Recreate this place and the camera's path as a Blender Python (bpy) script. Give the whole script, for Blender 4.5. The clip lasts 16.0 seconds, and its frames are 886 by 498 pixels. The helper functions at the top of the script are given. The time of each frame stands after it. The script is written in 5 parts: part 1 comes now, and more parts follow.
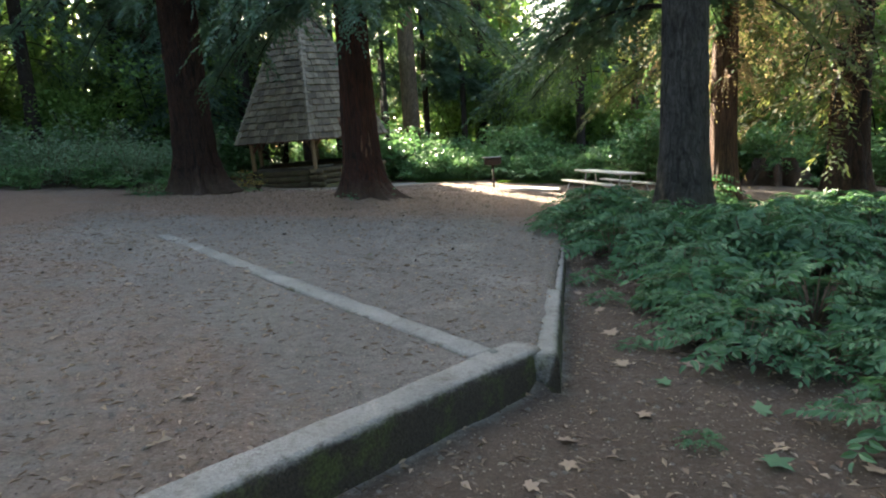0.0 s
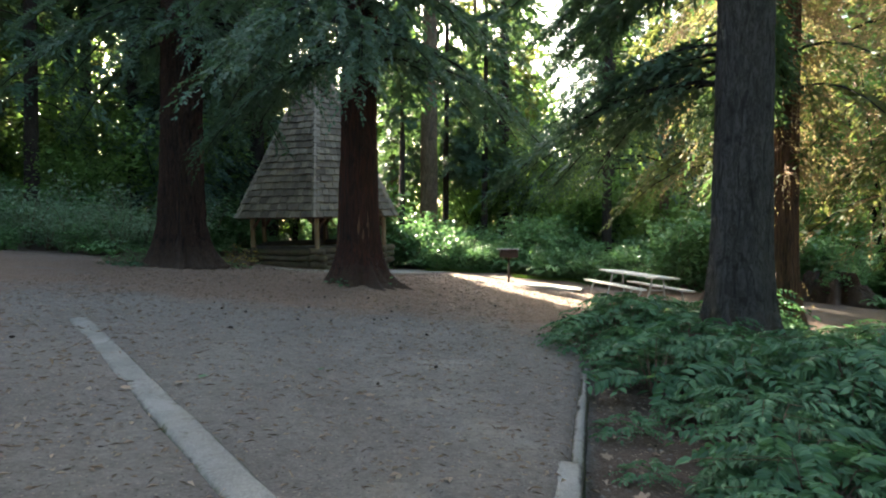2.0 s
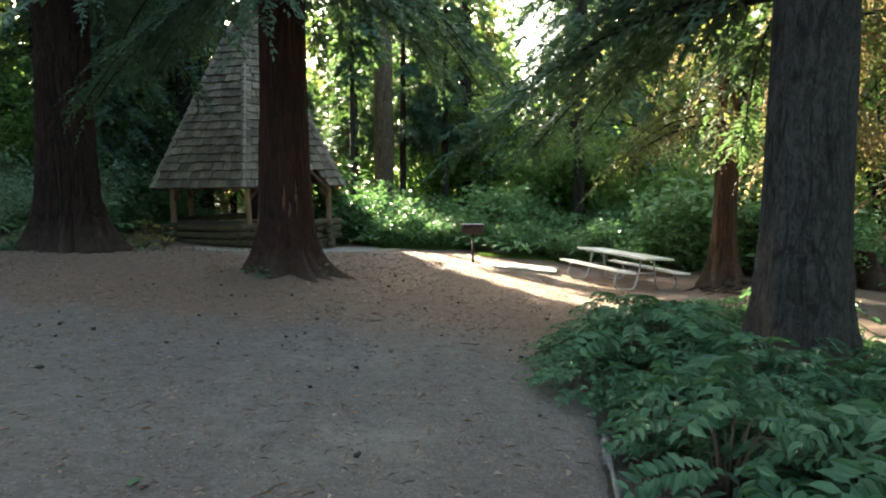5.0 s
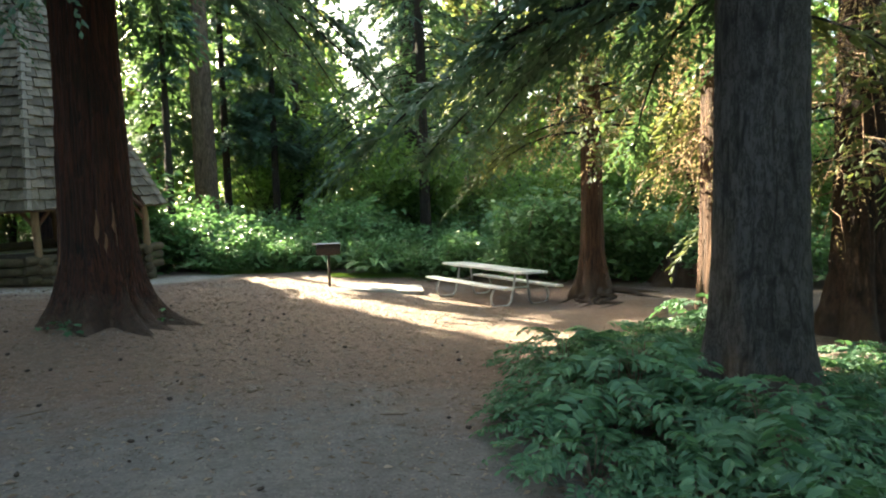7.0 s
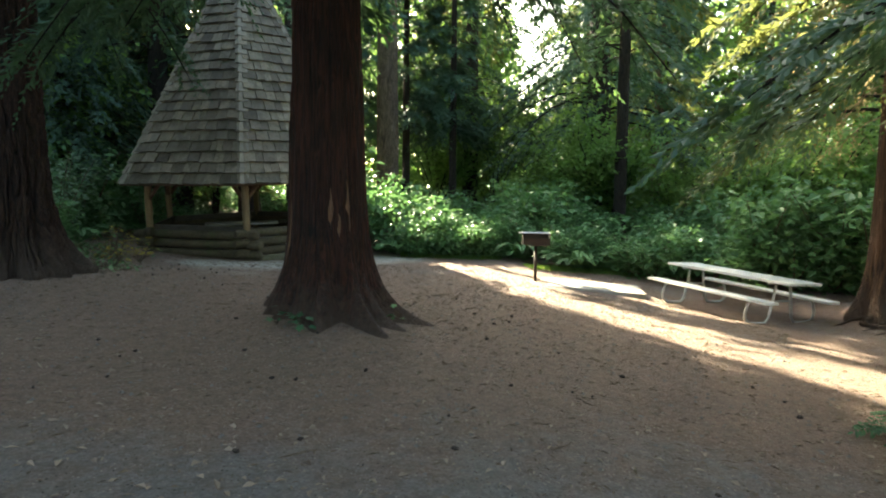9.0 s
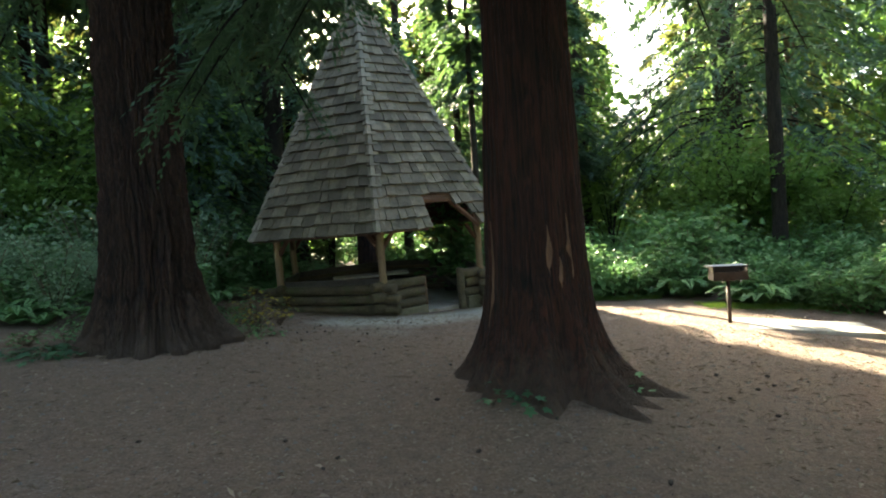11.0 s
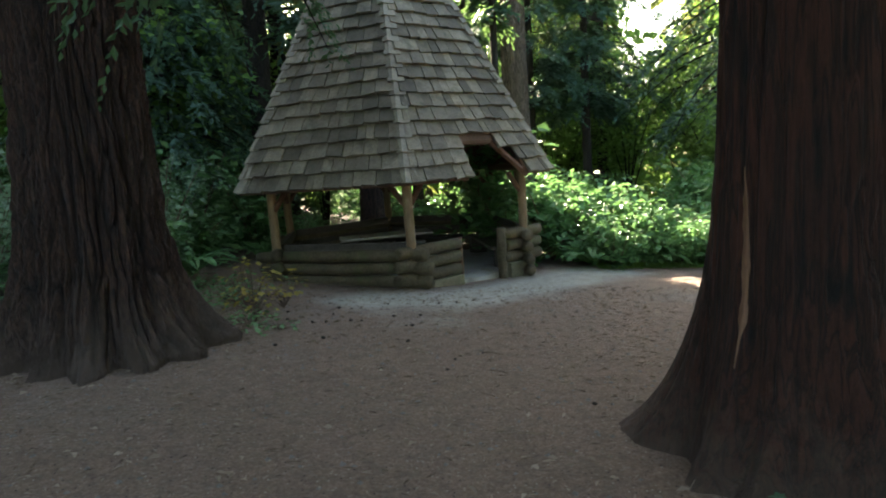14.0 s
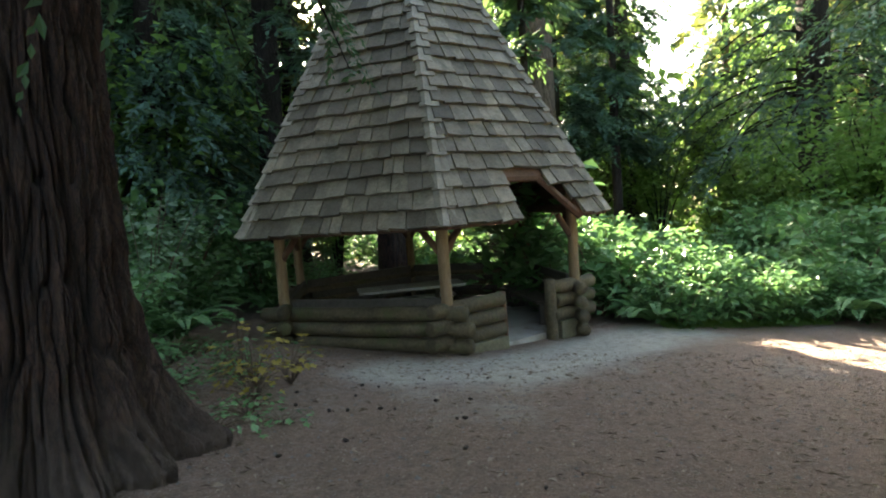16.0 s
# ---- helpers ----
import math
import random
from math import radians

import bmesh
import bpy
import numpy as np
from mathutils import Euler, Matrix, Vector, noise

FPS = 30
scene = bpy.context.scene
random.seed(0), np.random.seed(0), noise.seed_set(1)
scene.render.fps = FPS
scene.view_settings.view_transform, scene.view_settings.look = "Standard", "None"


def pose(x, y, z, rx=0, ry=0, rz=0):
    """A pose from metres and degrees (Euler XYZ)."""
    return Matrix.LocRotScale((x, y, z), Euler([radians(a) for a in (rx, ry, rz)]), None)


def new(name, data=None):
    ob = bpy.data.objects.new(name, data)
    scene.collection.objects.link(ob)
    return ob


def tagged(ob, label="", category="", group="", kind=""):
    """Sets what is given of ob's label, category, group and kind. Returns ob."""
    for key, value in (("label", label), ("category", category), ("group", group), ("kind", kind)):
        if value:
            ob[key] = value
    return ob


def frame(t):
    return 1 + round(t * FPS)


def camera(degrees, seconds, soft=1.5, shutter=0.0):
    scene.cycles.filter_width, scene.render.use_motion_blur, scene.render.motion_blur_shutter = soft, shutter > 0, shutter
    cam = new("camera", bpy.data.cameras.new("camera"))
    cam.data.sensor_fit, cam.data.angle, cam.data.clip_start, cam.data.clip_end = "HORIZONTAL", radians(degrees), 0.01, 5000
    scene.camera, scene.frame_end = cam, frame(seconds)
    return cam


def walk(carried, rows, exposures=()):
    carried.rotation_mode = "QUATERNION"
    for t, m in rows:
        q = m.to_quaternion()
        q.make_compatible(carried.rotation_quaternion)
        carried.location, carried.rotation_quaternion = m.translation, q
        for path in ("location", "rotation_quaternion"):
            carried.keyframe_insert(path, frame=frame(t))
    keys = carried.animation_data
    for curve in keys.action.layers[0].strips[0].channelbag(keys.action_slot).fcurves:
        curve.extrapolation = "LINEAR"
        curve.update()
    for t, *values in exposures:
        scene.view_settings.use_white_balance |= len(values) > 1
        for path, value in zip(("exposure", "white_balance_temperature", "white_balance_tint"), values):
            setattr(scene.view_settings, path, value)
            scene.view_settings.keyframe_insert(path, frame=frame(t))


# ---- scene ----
cam = camera(72.3, 16.0, soft=2.0)
METRES, EYE, TILT, LEAN, TURN = 16.0, 1.437, -9.8, 3.4, 0.0
ROWS = [
    (0.0, 0.0, 0.0, 0.0, 0.0, 0.0, 0.0),
    (0.5, 0.002, 0.032, 0.0073, 4.05, 2.63, 0.33),
    (1.0, 0.0085, 0.0657, 0.0151, 2.51, 4.9, -1.64),
    (1.5, 0.012, 0.0994, 0.021, -2.32, 7.64, -2.26),
    (2.0, 0.0225, 0.1291, 0.0201, 1.57, 8.2, -4.13),
    (2.5, 0.0304, 0.1595, 0.0242, -1.21, 8.03, -4.55),
    (3.0, 0.037, 0.1884, 0.0294, 0.36, 8.79, -5.01),
    (5.5, 0.0246, 0.3198, 0.0635, -4.33, 4.94, -1.78),
    (6.0, 0.0181, 0.3423, 0.0692, -14.4, 5.49, 0.87),
    (6.5, 0.0042, 0.3695, 0.0742, -16.8, 5.53, 0.72),
    (7.0, -0.0119, 0.396, 0.0815, -18.07, 6.55, 1.56),
    (7.5, -0.0245, 0.4246, 0.0891, -15.43, 4.49, 3.23),
    (8.0, -0.0385, 0.455, 0.0927, -15.96, 8.04, 0.08),
    (8.5, -0.0613, 0.4827, 0.0967, -11.7, 10.37, -2.16),
    (9.0, -0.0795, 0.5113, 0.1027, -4.79, 4.72, -3.16),
    (9.5, -0.1046, 0.5357, 0.1063, -1.27, 4.0, -2.95),
    (10.0, -0.1253, 0.5617, 0.108, 5.8, 8.72, -0.68),
    (12.5, -0.2156, 0.6941, 0.1288, -0.12, 6.24, -0.06),
    (13.0, -0.2278, 0.7231, 0.1348, 3.25, 4.34, -1.43),
    (13.5, -0.2404, 0.7541, 0.1394, 0.8, 1.72, -1.28),
    (14.0, -0.2475, 0.7835, 0.1458, 1.51, 3.64, -0.54),
    (14.5, -0.2567, 0.8101, 0.1511, 2.18, 3.01, -2.03),
    (15.0, -0.2672, 0.835, 0.1561, 0.25, 4.27, -1.23),
    (15.5, -0.2733, 0.8634, 0.1592, 3.67, 5.24, -0.7),
    (16.0, -0.2799, 0.8916, 0.1633, 2.31, 7.84, -0.72),
]
EXPOSURE = [(0.0, 3.48, 6600, 6), (9.0, 3.58, 7000, 0), (12.5, 3.72, 7000, 2), (16.0, 4.1, 7000, 6)]
walk(cam, [(t, pose(0, 0, EYE, TILT, LEAN, TURN) @ pose(METRES * x, METRES * y, METRES * z, 90 + pitch, roll, yaw)) for t, x, y, z, yaw, pitch, roll in ROWS], EXPOSURE)

# ---- light ----
SUN_FROM = Vector((-0.43, 0.9, 0.0)).normalized()      # the way to the sun on the plan
SUN_UP = radians(28)
world = bpy.data.worlds.new("sky")
scene.world = world
world.use_nodes = True
wn, wl = world.node_tree.nodes, world.node_tree.links
sky = wn.new("ShaderNodeTexSky")
sky.sky_type, sky.sun_disc = "NISHITA", False
sky.dust_density, sky.air_density, sky.ozone_density = 5.0, 1.0, 0.4
sky.sun_elevation, sky.sun_rotation = SUN_UP, math.atan2(SUN_FROM.x, SUN_FROM.y)
wl.new(sky.outputs[0], wn["Background"].inputs[0])
wn["Background"].inputs[1].default_value = 0.085
sun = new("sun", bpy.data.lights.new("sun", "SUN"))
sun.data.energy, sun.data.angle, sun.data.color = 5.0, radians(0.6), (1.0, 0.89, 0.72)
away = Vector((-SUN_FROM.x * math.cos(SUN_UP), -SUN_FROM.y * math.cos(SUN_UP), -math.sin(SUN_UP)))
sun.matrix_world = Matrix.Translation((0, 0, 40)) @ away.to_track_quat("-Z", "Y").to_matrix().to_4x4()


# ---- materials ----
class Nodes:
    """A short hand for building one node material."""

    def __init__(self, name):
        self.mat = bpy.data.materials.new(name)
        self.mat.use_nodes = True
        self.t = self.mat.node_tree
        self.bsdf = self.t.nodes["Principled BSDF"]
        self.out = self.t.nodes["Material Output"]

    def add(self, kind, **inputs):
        n = self.t.nodes.new(kind)
        for k, v in inputs.items():
            self.put(n.inputs[k.replace("_", " ")], v)
        return n

    def put(self, socket, v):
        if isinstance(v, bpy.types.NodeSocket):
            self.t.links.new(v, socket)
        else:
            socket.default_value = v

    def coords(self, scale=(1, 1, 1)):
        c = self.add("ShaderNodeTexCoord")
        m = self.add("ShaderNodeMapping", Vector=c.outputs["Object"])
        m.inputs["Scale"].default_value = scale
        return m.outputs[0]

    def noise(self, vec, scale, detail=4.0, rough=0.6):
        return self.add("ShaderNodeTexNoise", Vector=vec, Scale=scale, Detail=detail, Roughness=rough).outputs["Fac"]

    def ramp(self, fac, *stops):
        n = self.add("ShaderNodeValToRGB", Fac=fac)
        e = n.color_ramp.elements
        while len(e) < len(stops):
            e.new(0.5)
        for el, (p, c) in zip(e, stops):
            el.position = p
            el.color = (*c, 1) if len(c) == 3 else c
        return n.outputs[0]

    def mix(self, fac, a, b, how="MIX"):
        n = self.add("ShaderNodeMix")
        n.data_type, n.blend_type = "RGBA", how
        self.put(n.inputs[0], fac)
        for s, v in ((n.inputs[6], a), (n.inputs[7], b)):
            self.put(s, (*v, 1) if isinstance(v, tuple) and len(v) == 3 else v)
        return n.outputs[2]

    def math(self, op, a, b=0.5):
        n = self.add("ShaderNodeMath")
        n.operation = op
        self.put(n.inputs[0], a)
        self.put(n.inputs[1], b)
        return n.outputs[0]

    def bump(self, height, strength, distance=0.02):
        b = self.add("ShaderNodeBump", Height=height, Strength=strength, Distance=distance)
        self.put(self.bsdf.inputs["Normal"], b.outputs[0])

    def done(self, colour, rough=0.85, metal=0.0):
        self.put(self.bsdf.inputs["Base Color"], colour if not isinstance(colour, tuple) else (*colour, 1))
        self.put(self.bsdf.inputs["Roughness"], rough)
        self.bsdf.inputs["Metallic"].default_value = metal
        return self.mat


def grainy(name, dark, light, scale=(1, 1, 1), fine=40, coarse=3, rough=0.85, bump=0.4, metal=0.0, vary=0.0, depth=0.01, stain=None):
    """Grain and coarse patches between two colours; vary: how much each piece differs."""
    n = Nodes(name)
    v = n.coords(scale)
    a, b = n.noise(v, fine, 6), n.noise(v, coarse, 3)
    fac = n.math("ADD", n.math("MULTIPLY", a, 0.55), n.math("MULTIPLY", b, 0.45))
    col = n.ramp(fac, (0.32, dark), (0.68, light))
    if vary:
        info = n.add("ShaderNodeObjectInfo")
        isl = n.add("ShaderNodeNewGeometry")
        r = n.math("FRACT", n.math("ADD", info.outputs["Random"], isl.outputs["Random Per Island"]), 0)
        col = n.mix(1.0, col, n.ramp(r, (0.0, (1 - vary,) * 3), (1.0, (1 + 0.35 * vary,) * 3)), "MULTIPLY")
    if stain:
        col = n.mix(n.ramp(n.noise(v, coarse * 0.7, 5, 0.7), (0.52, (0, 0, 0)), (0.66, (0.8, 0.8, 0.8))), col, stain)
    n.bump(a, bump, depth)
    return n.done(col, rough, metal)


def leafy(name, dark, light, shine=0.5, seep=0.45, glow=(0.35, 0.5, 0.05)):
    """Leaves: a gloss on top, and light that comes through from behind."""
    n = Nodes(name)
    isl = n.add("ShaderNodeNewGeometry").outputs["Random Per Island"]
    info = n.add("ShaderNodeObjectInfo").outputs["Random"]
    big = n.noise(n.coords(), 1.1, 2)
    f = n.math("ADD", n.math("MULTIPLY", isl, 0.5), n.math("ADD", n.math("MULTIPLY", info, 0.15), n.math("MULTIPLY", big, 0.45)))
    col = n.ramp(f, (0.2, dark), (0.85, light))
    n.done(col, shine)
    n.bsdf.inputs["Specular IOR Level"].default_value = 0.35
    tr = n.add("ShaderNodeBsdfTranslucent", Color=n.mix(0.5, col, glow))
    mx = n.add("ShaderNodeMixShader")
    n.put(mx.inputs[0], seep)
    n.t.links.new(n.bsdf.outputs[0], mx.inputs[1])
    n.t.links.new(tr.outputs[0], mx.inputs[2])
    n.t.links.new(mx.outputs[0], n.out.inputs[0])
    return n.mat


def bark_mat(name, dark, light, groove, plates=9.0, stretch=0.2, cracks=0.7, grain=0.1, deep=0.5, plated=False):
    n = Nodes(name)
    v = n.coords((1, 1, grain))
    a, b = n.noise(v, 34, 9, 0.8), n.noise(n.coords((1, 1, 0.5)), 1.6, 4)
    rough = n.noise(n.coords(), 60, 6, 0.8)
    at = n.add("ShaderNodeAttribute")
    at.attribute_name = "ridge"
    if plated:
        tall = n.coords((1, 1, stretch))
        wob = n.add("ShaderNodeTexNoise", Vector=tall, Scale=plates * 1.7, Detail=5.0, Roughness=0.7).outputs["Color"]
        cell = n.add("ShaderNodeTexVoronoi", Vector=n.mix(0.34, tall, wob, "ADD"), Scale=plates)
        cell.feature = "DISTANCE_TO_EDGE"
        gap = n.math("MULTIPLY", cell.outputs["Distance"], 0.55)
    else:
        cut = n.add("ShaderNodeTexNoise", Vector=n.coords((1, 1, stretch)), Scale=plates, Detail=5.0, Roughness=0.6, Distortion=0.8).outputs["Fac"]
        gap = n.math("ABSOLUTE", n.math("SUBTRACT", cut, 0.5), 0)
    crack = n.ramp(gap, (0.0, (0, 0, 0)), (0.09, (1, 1, 1)))
    f = n.math("ADD", n.math("MULTIPLY", a, 0.55), n.math("ADD", n.math("MULTIPLY", b, 0.3), n.math("MULTIPLY", rough, 0.15)))
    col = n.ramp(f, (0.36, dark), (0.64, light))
    # low ridge values go to groove, which adds shade to the furrows by colour
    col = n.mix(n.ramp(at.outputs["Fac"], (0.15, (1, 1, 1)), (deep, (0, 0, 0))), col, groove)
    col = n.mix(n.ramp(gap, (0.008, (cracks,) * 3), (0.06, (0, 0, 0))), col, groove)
    foot = n.add("ShaderNodeSeparateXYZ", Vector=n.coords()).outputs[2]
    dusty = n.math("SUBTRACT", n.math("ADD", n.math("MULTIPLY", n.noise(n.coords(), 5, 5, 0.7), 1.1), n.math("MULTIPLY", a, 0.4)), n.math("MULTIPLY", foot, 1.0))
    col = n.mix(n.ramp(dusty, (0.1, (0, 0, 0)), (0.7, (0.8, 0.8, 0.8))), col, (0.125, 0.086, 0.064))
    h = n.math("ADD", n.math("MULTIPLY", crack, 0.8), n.math("ADD", n.math("MULTIPLY", a, 0.8), n.math("MULTIPLY", rough, 0.35)))
    n.bump(h, 1.0, 0.05)
    return n.done(col, 0.92)


def soil_mat():
    n = Nodes("forest_soil")
    v = n.coords()
    fine, mid, big = n.noise(v, 38, 9, 0.85), n.noise(v, 6, 5, 0.65), n.noise(v, 0.9, 4, 0.6)
    at = n.add("ShaderNodeAttribute")
    at.attribute_name = "soil"
    sep = n.add("ShaderNodeSeparateColor", Color=at.outputs["Color"])
    grey = n.ramp(fine, (0.34, (0.115, 0.103, 0.094)), (0.52, (0.225, 0.206, 0.19)), (0.68, (0.35, 0.325, 0.302)))
    duff = n.ramp(fine, (0.34, (0.115, 0.069, 0.051)), (0.5, (0.255, 0.165, 0.12)), (0.66, (0.41, 0.3, 0.225)))
    pale = n.ramp(fine, (0.3, (0.4, 0.365, 0.31)), (0.7, (0.58, 0.54, 0.46)))
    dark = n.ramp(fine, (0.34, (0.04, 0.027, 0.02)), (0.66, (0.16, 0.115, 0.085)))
    wob = n.math("MULTIPLY", n.math("SUBTRACT", n.math("ADD", n.math("MULTIPLY", big, 0.6), n.math("MULTIPLY", mid, 0.4)), 0.5), 1.7)

    def zone(s):
        return n.ramp(n.math("ADD", s, wob), (0.3, (0, 0, 0)), (0.75, (1, 1, 1)))
    dust = n.ramp(n.noise(n.coords((1.0, 0.6, 1)), 0.75, 7, 0.62), (0.46, (0, 0, 0)), (0.62, (0.6, 0.6, 0.6)))
    grey = n.mix(dust, grey, n.ramp(fine, (0.3, (0.2, 0.19, 0.175)), (0.7, (0.36, 0.34, 0.315))))
    col = n.mix(zone(sep.outputs[0]), grey, duff)
    col = n.mix(zone(sep.outputs[1]), col, pale)
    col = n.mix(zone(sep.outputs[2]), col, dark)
    col = n.mix(n.ramp(mid, (0.35, (0.0, 0.0, 0.0)), (0.75, (0.35, 0.35, 0.35))), col, (0.09, 0.06, 0.045))
    clump = n.noise(n.coords((1.0, 1.25, 1)), 9, 9, 0.78)
    col = n.mix(n.ramp(clump, (0.36, (0.4, 0.4, 0.4)), (0.52, (0, 0, 0))), col, (0.07, 0.052, 0.042))
    col = n.mix(n.ramp(n.noise(v, 23, 6, 0.75), (0.54, (0, 0, 0)), (0.68, (0.36, 0.36, 0.36))), col, (0.4, 0.35, 0.3))
    chips = n.add("ShaderNodeTexVoronoi", Vector=v, Scale=34.0, Randomness=1.0)
    pick = n.add("ShaderNodeSeparateColor", Color=chips.outputs["Color"])
    small = n.ramp(chips.outputs["Distance"], (0.16, (1, 1, 1)), (0.26, (0, 0, 0)))
    col = n.mix(n.math("MULTIPLY", small, n.math("GREATER_THAN", pick.outputs[0], 0.83)), col, (0.42, 0.35, 0.28))
    col = n.mix(n.math("MULTIPLY", small, n.math("LESS_THAN", pick.outputs[0], 0.2)), col, (0.035, 0.025, 0.02))
    n.bump(n.math("ADD", n.math("ADD", fine, n.math("MULTIPLY", clump, 0.8)), n.math("MULTIPLY", mid, 0.8)), 1.0, 0.04)
    return n.done(col, 0.95)


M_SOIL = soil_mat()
M_CONC = grainy("weathered_concrete", (0.12, 0.12, 0.11), (0.3, 0.3, 0.28), fine=60, coarse=2.5, rough=0.92, bump=0.5, stain=(0.06, 0.075, 0.04))
def kerb_mat():
    n = Nodes("mossy_concrete")
    v = n.coords()
    a, c, d = n.noise(v, 60, 6), n.noise(v, 2.5, 4), n.noise(v, 9, 7, 0.75)
    f = n.math("ADD", n.math("MULTIPLY", a, 0.35), n.math("ADD", n.math("MULTIPLY", c, 0.35), n.math("MULTIPLY", d, 0.3)))
    col = n.ramp(f, (0.32, (0.1, 0.098, 0.092)), (0.64, (0.3, 0.3, 0.29)))
    col = n.mix(n.ramp(d, (0.5, (0, 0, 0)), (0.72, (0.4, 0.4, 0.4))), col, (0.12, 0.09, 0.07))
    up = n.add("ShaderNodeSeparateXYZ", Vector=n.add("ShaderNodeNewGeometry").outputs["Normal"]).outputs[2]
    # upright faces darkened: shade put into the colour together with moss and stain
    moss_shade = n.math("ADD", n.math("MULTIPLY", n.math("SUBTRACT", 1.0, up), 0.5), n.math("MULTIPLY", d, 0.85))
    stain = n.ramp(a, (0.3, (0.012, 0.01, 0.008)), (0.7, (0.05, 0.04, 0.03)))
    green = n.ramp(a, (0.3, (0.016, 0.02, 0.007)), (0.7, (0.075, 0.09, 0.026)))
    shaded_moss = n.mix(n.ramp(n.noise(v, 3.3, 5, 0.7), (0.46, (0, 0, 0)), (0.6, (1, 1, 1))), stain, green)
    col = n.mix(n.ramp(moss_shade, (0.46, (0, 0, 0)), (0.72, (1, 1, 1))), col, shaded_moss)
    n.bump(n.math("ADD", a, d), 0.8, 0.02)
    return n.done(col, 0.93)


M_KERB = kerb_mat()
M_SLAB = grainy("slab_concrete", (0.3, 0.28, 0.25), (0.46, 0.44, 0.4), fine=60, coarse=2, rough=0.9, bump=0.3, stain=(0.2, 0.17, 0.13))
M_SHINGLE = grainy("weathered_cedar_shingle", (0.1, 0.083, 0.058), (0.28, 0.242, 0.18), (1, 1, 1), fine=35, coarse=5, rough=0.85, bump=0.6, vary=0.55, stain=(0.075, 0.072, 0.05))
M_CAP = grainy("ridge_shingle", (0.16, 0.142, 0.11), (0.36, 0.325, 0.26), fine=35, coarse=5, rough=0.85, bump=0.6, vary=0.25)
M_LOG = grainy("old_log", (0.045, 0.034, 0.02), (0.16, 0.126, 0.074), (1, 1, 1), fine=22, coarse=2.5, rough=0.85, bump=0.7, vary=0.3, depth=0.02, stain=(0.07, 0.08, 0.03))
M_LOGEND = grainy("log_end_grain", (0.1, 0.085, 0.055), (0.22, 0.2, 0.13), fine=30, coarse=6, rough=0.9, bump=0.5, vary=0.3, stain=(0.12, 0.13, 0.05))
M_POST = grainy("peeled_post", (0.16, 0.1, 0.055), (0.34, 0.24, 0.14), (6, 6, 0.8), fine=9, coarse=2, rough=0.7, bump=0.5, vary=0.2)
M_BEAM = grainy("stained_beam", (0.07, 0.035, 0.02), (0.17, 0.09, 0.055), (4, 4, 1), fine=10, coarse=2, rough=0.75, bump=0.4)
M_RAIL = grainy("dark_rail", (0.035, 0.028, 0.022), (0.1, 0.085, 0.07), fine=20, coarse=3, rough=0.7, bump=0.4, vary=0.3)
M_WOODTOP = grainy("grey_plank", (0.2, 0.19, 0.17), (0.36, 0.35, 0.32), (1, 1, 1), fine=18, coarse=3, rough=0.65, bump=0.3, vary=0.2)
M_ALU = grainy("pale_plank", (0.6, 0.6, 0.58), (0.78, 0.77, 0.74), fine=25, coarse=2, rough=0.45, bump=0.12, vary=0.08)
M_PIPE = grainy("galvanised_pipe", (0.35, 0.35, 0.34), (0.55, 0.55, 0.53), fine=30, coarse=4, rough=0.4, bump=0.1, metal=0.7)
M_IRON = grainy("rusty_black_iron", (0.012, 0.009, 0.008), (0.05, 0.03, 0.02), fine=40, coarse=6, rough=0.55, bump=0.3, metal=0.4)
M_STEEL = grainy("bright_steel", (0.4, 0.38, 0.35), (0.6, 0.58, 0.55), fine=50, coarse=6, rough=0.35, bump=0.1, metal=0.9)
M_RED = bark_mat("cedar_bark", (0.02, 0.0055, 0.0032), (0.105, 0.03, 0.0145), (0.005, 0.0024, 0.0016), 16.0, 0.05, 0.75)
# lighter copy of cedar_bark: sunlight on the two slim trunks put into the colour
M_RED_SUNLIT = bark_mat("sunlit_cedar_bark", (0.06, 0.027, 0.015), (0.21, 0.105, 0.058), (0.02, 0.009, 0.006), 16.0, 0.05, 0.6)
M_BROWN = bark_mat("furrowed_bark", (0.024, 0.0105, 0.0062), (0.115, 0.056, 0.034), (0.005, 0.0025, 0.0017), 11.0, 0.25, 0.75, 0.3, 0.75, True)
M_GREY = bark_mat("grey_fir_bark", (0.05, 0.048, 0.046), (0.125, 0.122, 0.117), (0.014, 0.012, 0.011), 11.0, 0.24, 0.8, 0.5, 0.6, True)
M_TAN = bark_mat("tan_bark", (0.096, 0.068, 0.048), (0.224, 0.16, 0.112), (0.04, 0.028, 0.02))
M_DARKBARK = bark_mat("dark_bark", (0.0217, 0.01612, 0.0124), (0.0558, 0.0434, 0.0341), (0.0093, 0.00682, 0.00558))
M_SCAR = grainy("bare_wood", (0.075, 0.034, 0.019), (0.2, 0.105, 0.058), (8, 8, 1), fine=10, coarse=2, rough=0.8, bump=0.4)
M_CEDAR = leafy("cedar_foliage", (0.028, 0.066, 0.05), (0.075, 0.145, 0.105), 0.55, 0.3, (0.22, 0.36, 0.06))
M_HEM = leafy("sunny_conifer_foliage", (0.03, 0.058, 0.024), (0.1, 0.13, 0.05), 0.6, 0.38, (0.4, 0.42, 0.1))
M_BROWNLEAF = leafy("dry_conifer_foliage", (0.14, 0.085, 0.04), (0.42, 0.29, 0.15), 0.6, 0.45, (0.75, 0.62, 0.28))
M_MAPLE = leafy("maple_leaf", (0.055, 0.14, 0.035), (0.17, 0.3, 0.08), 0.5, 0.42, (0.3, 0.46, 0.1))
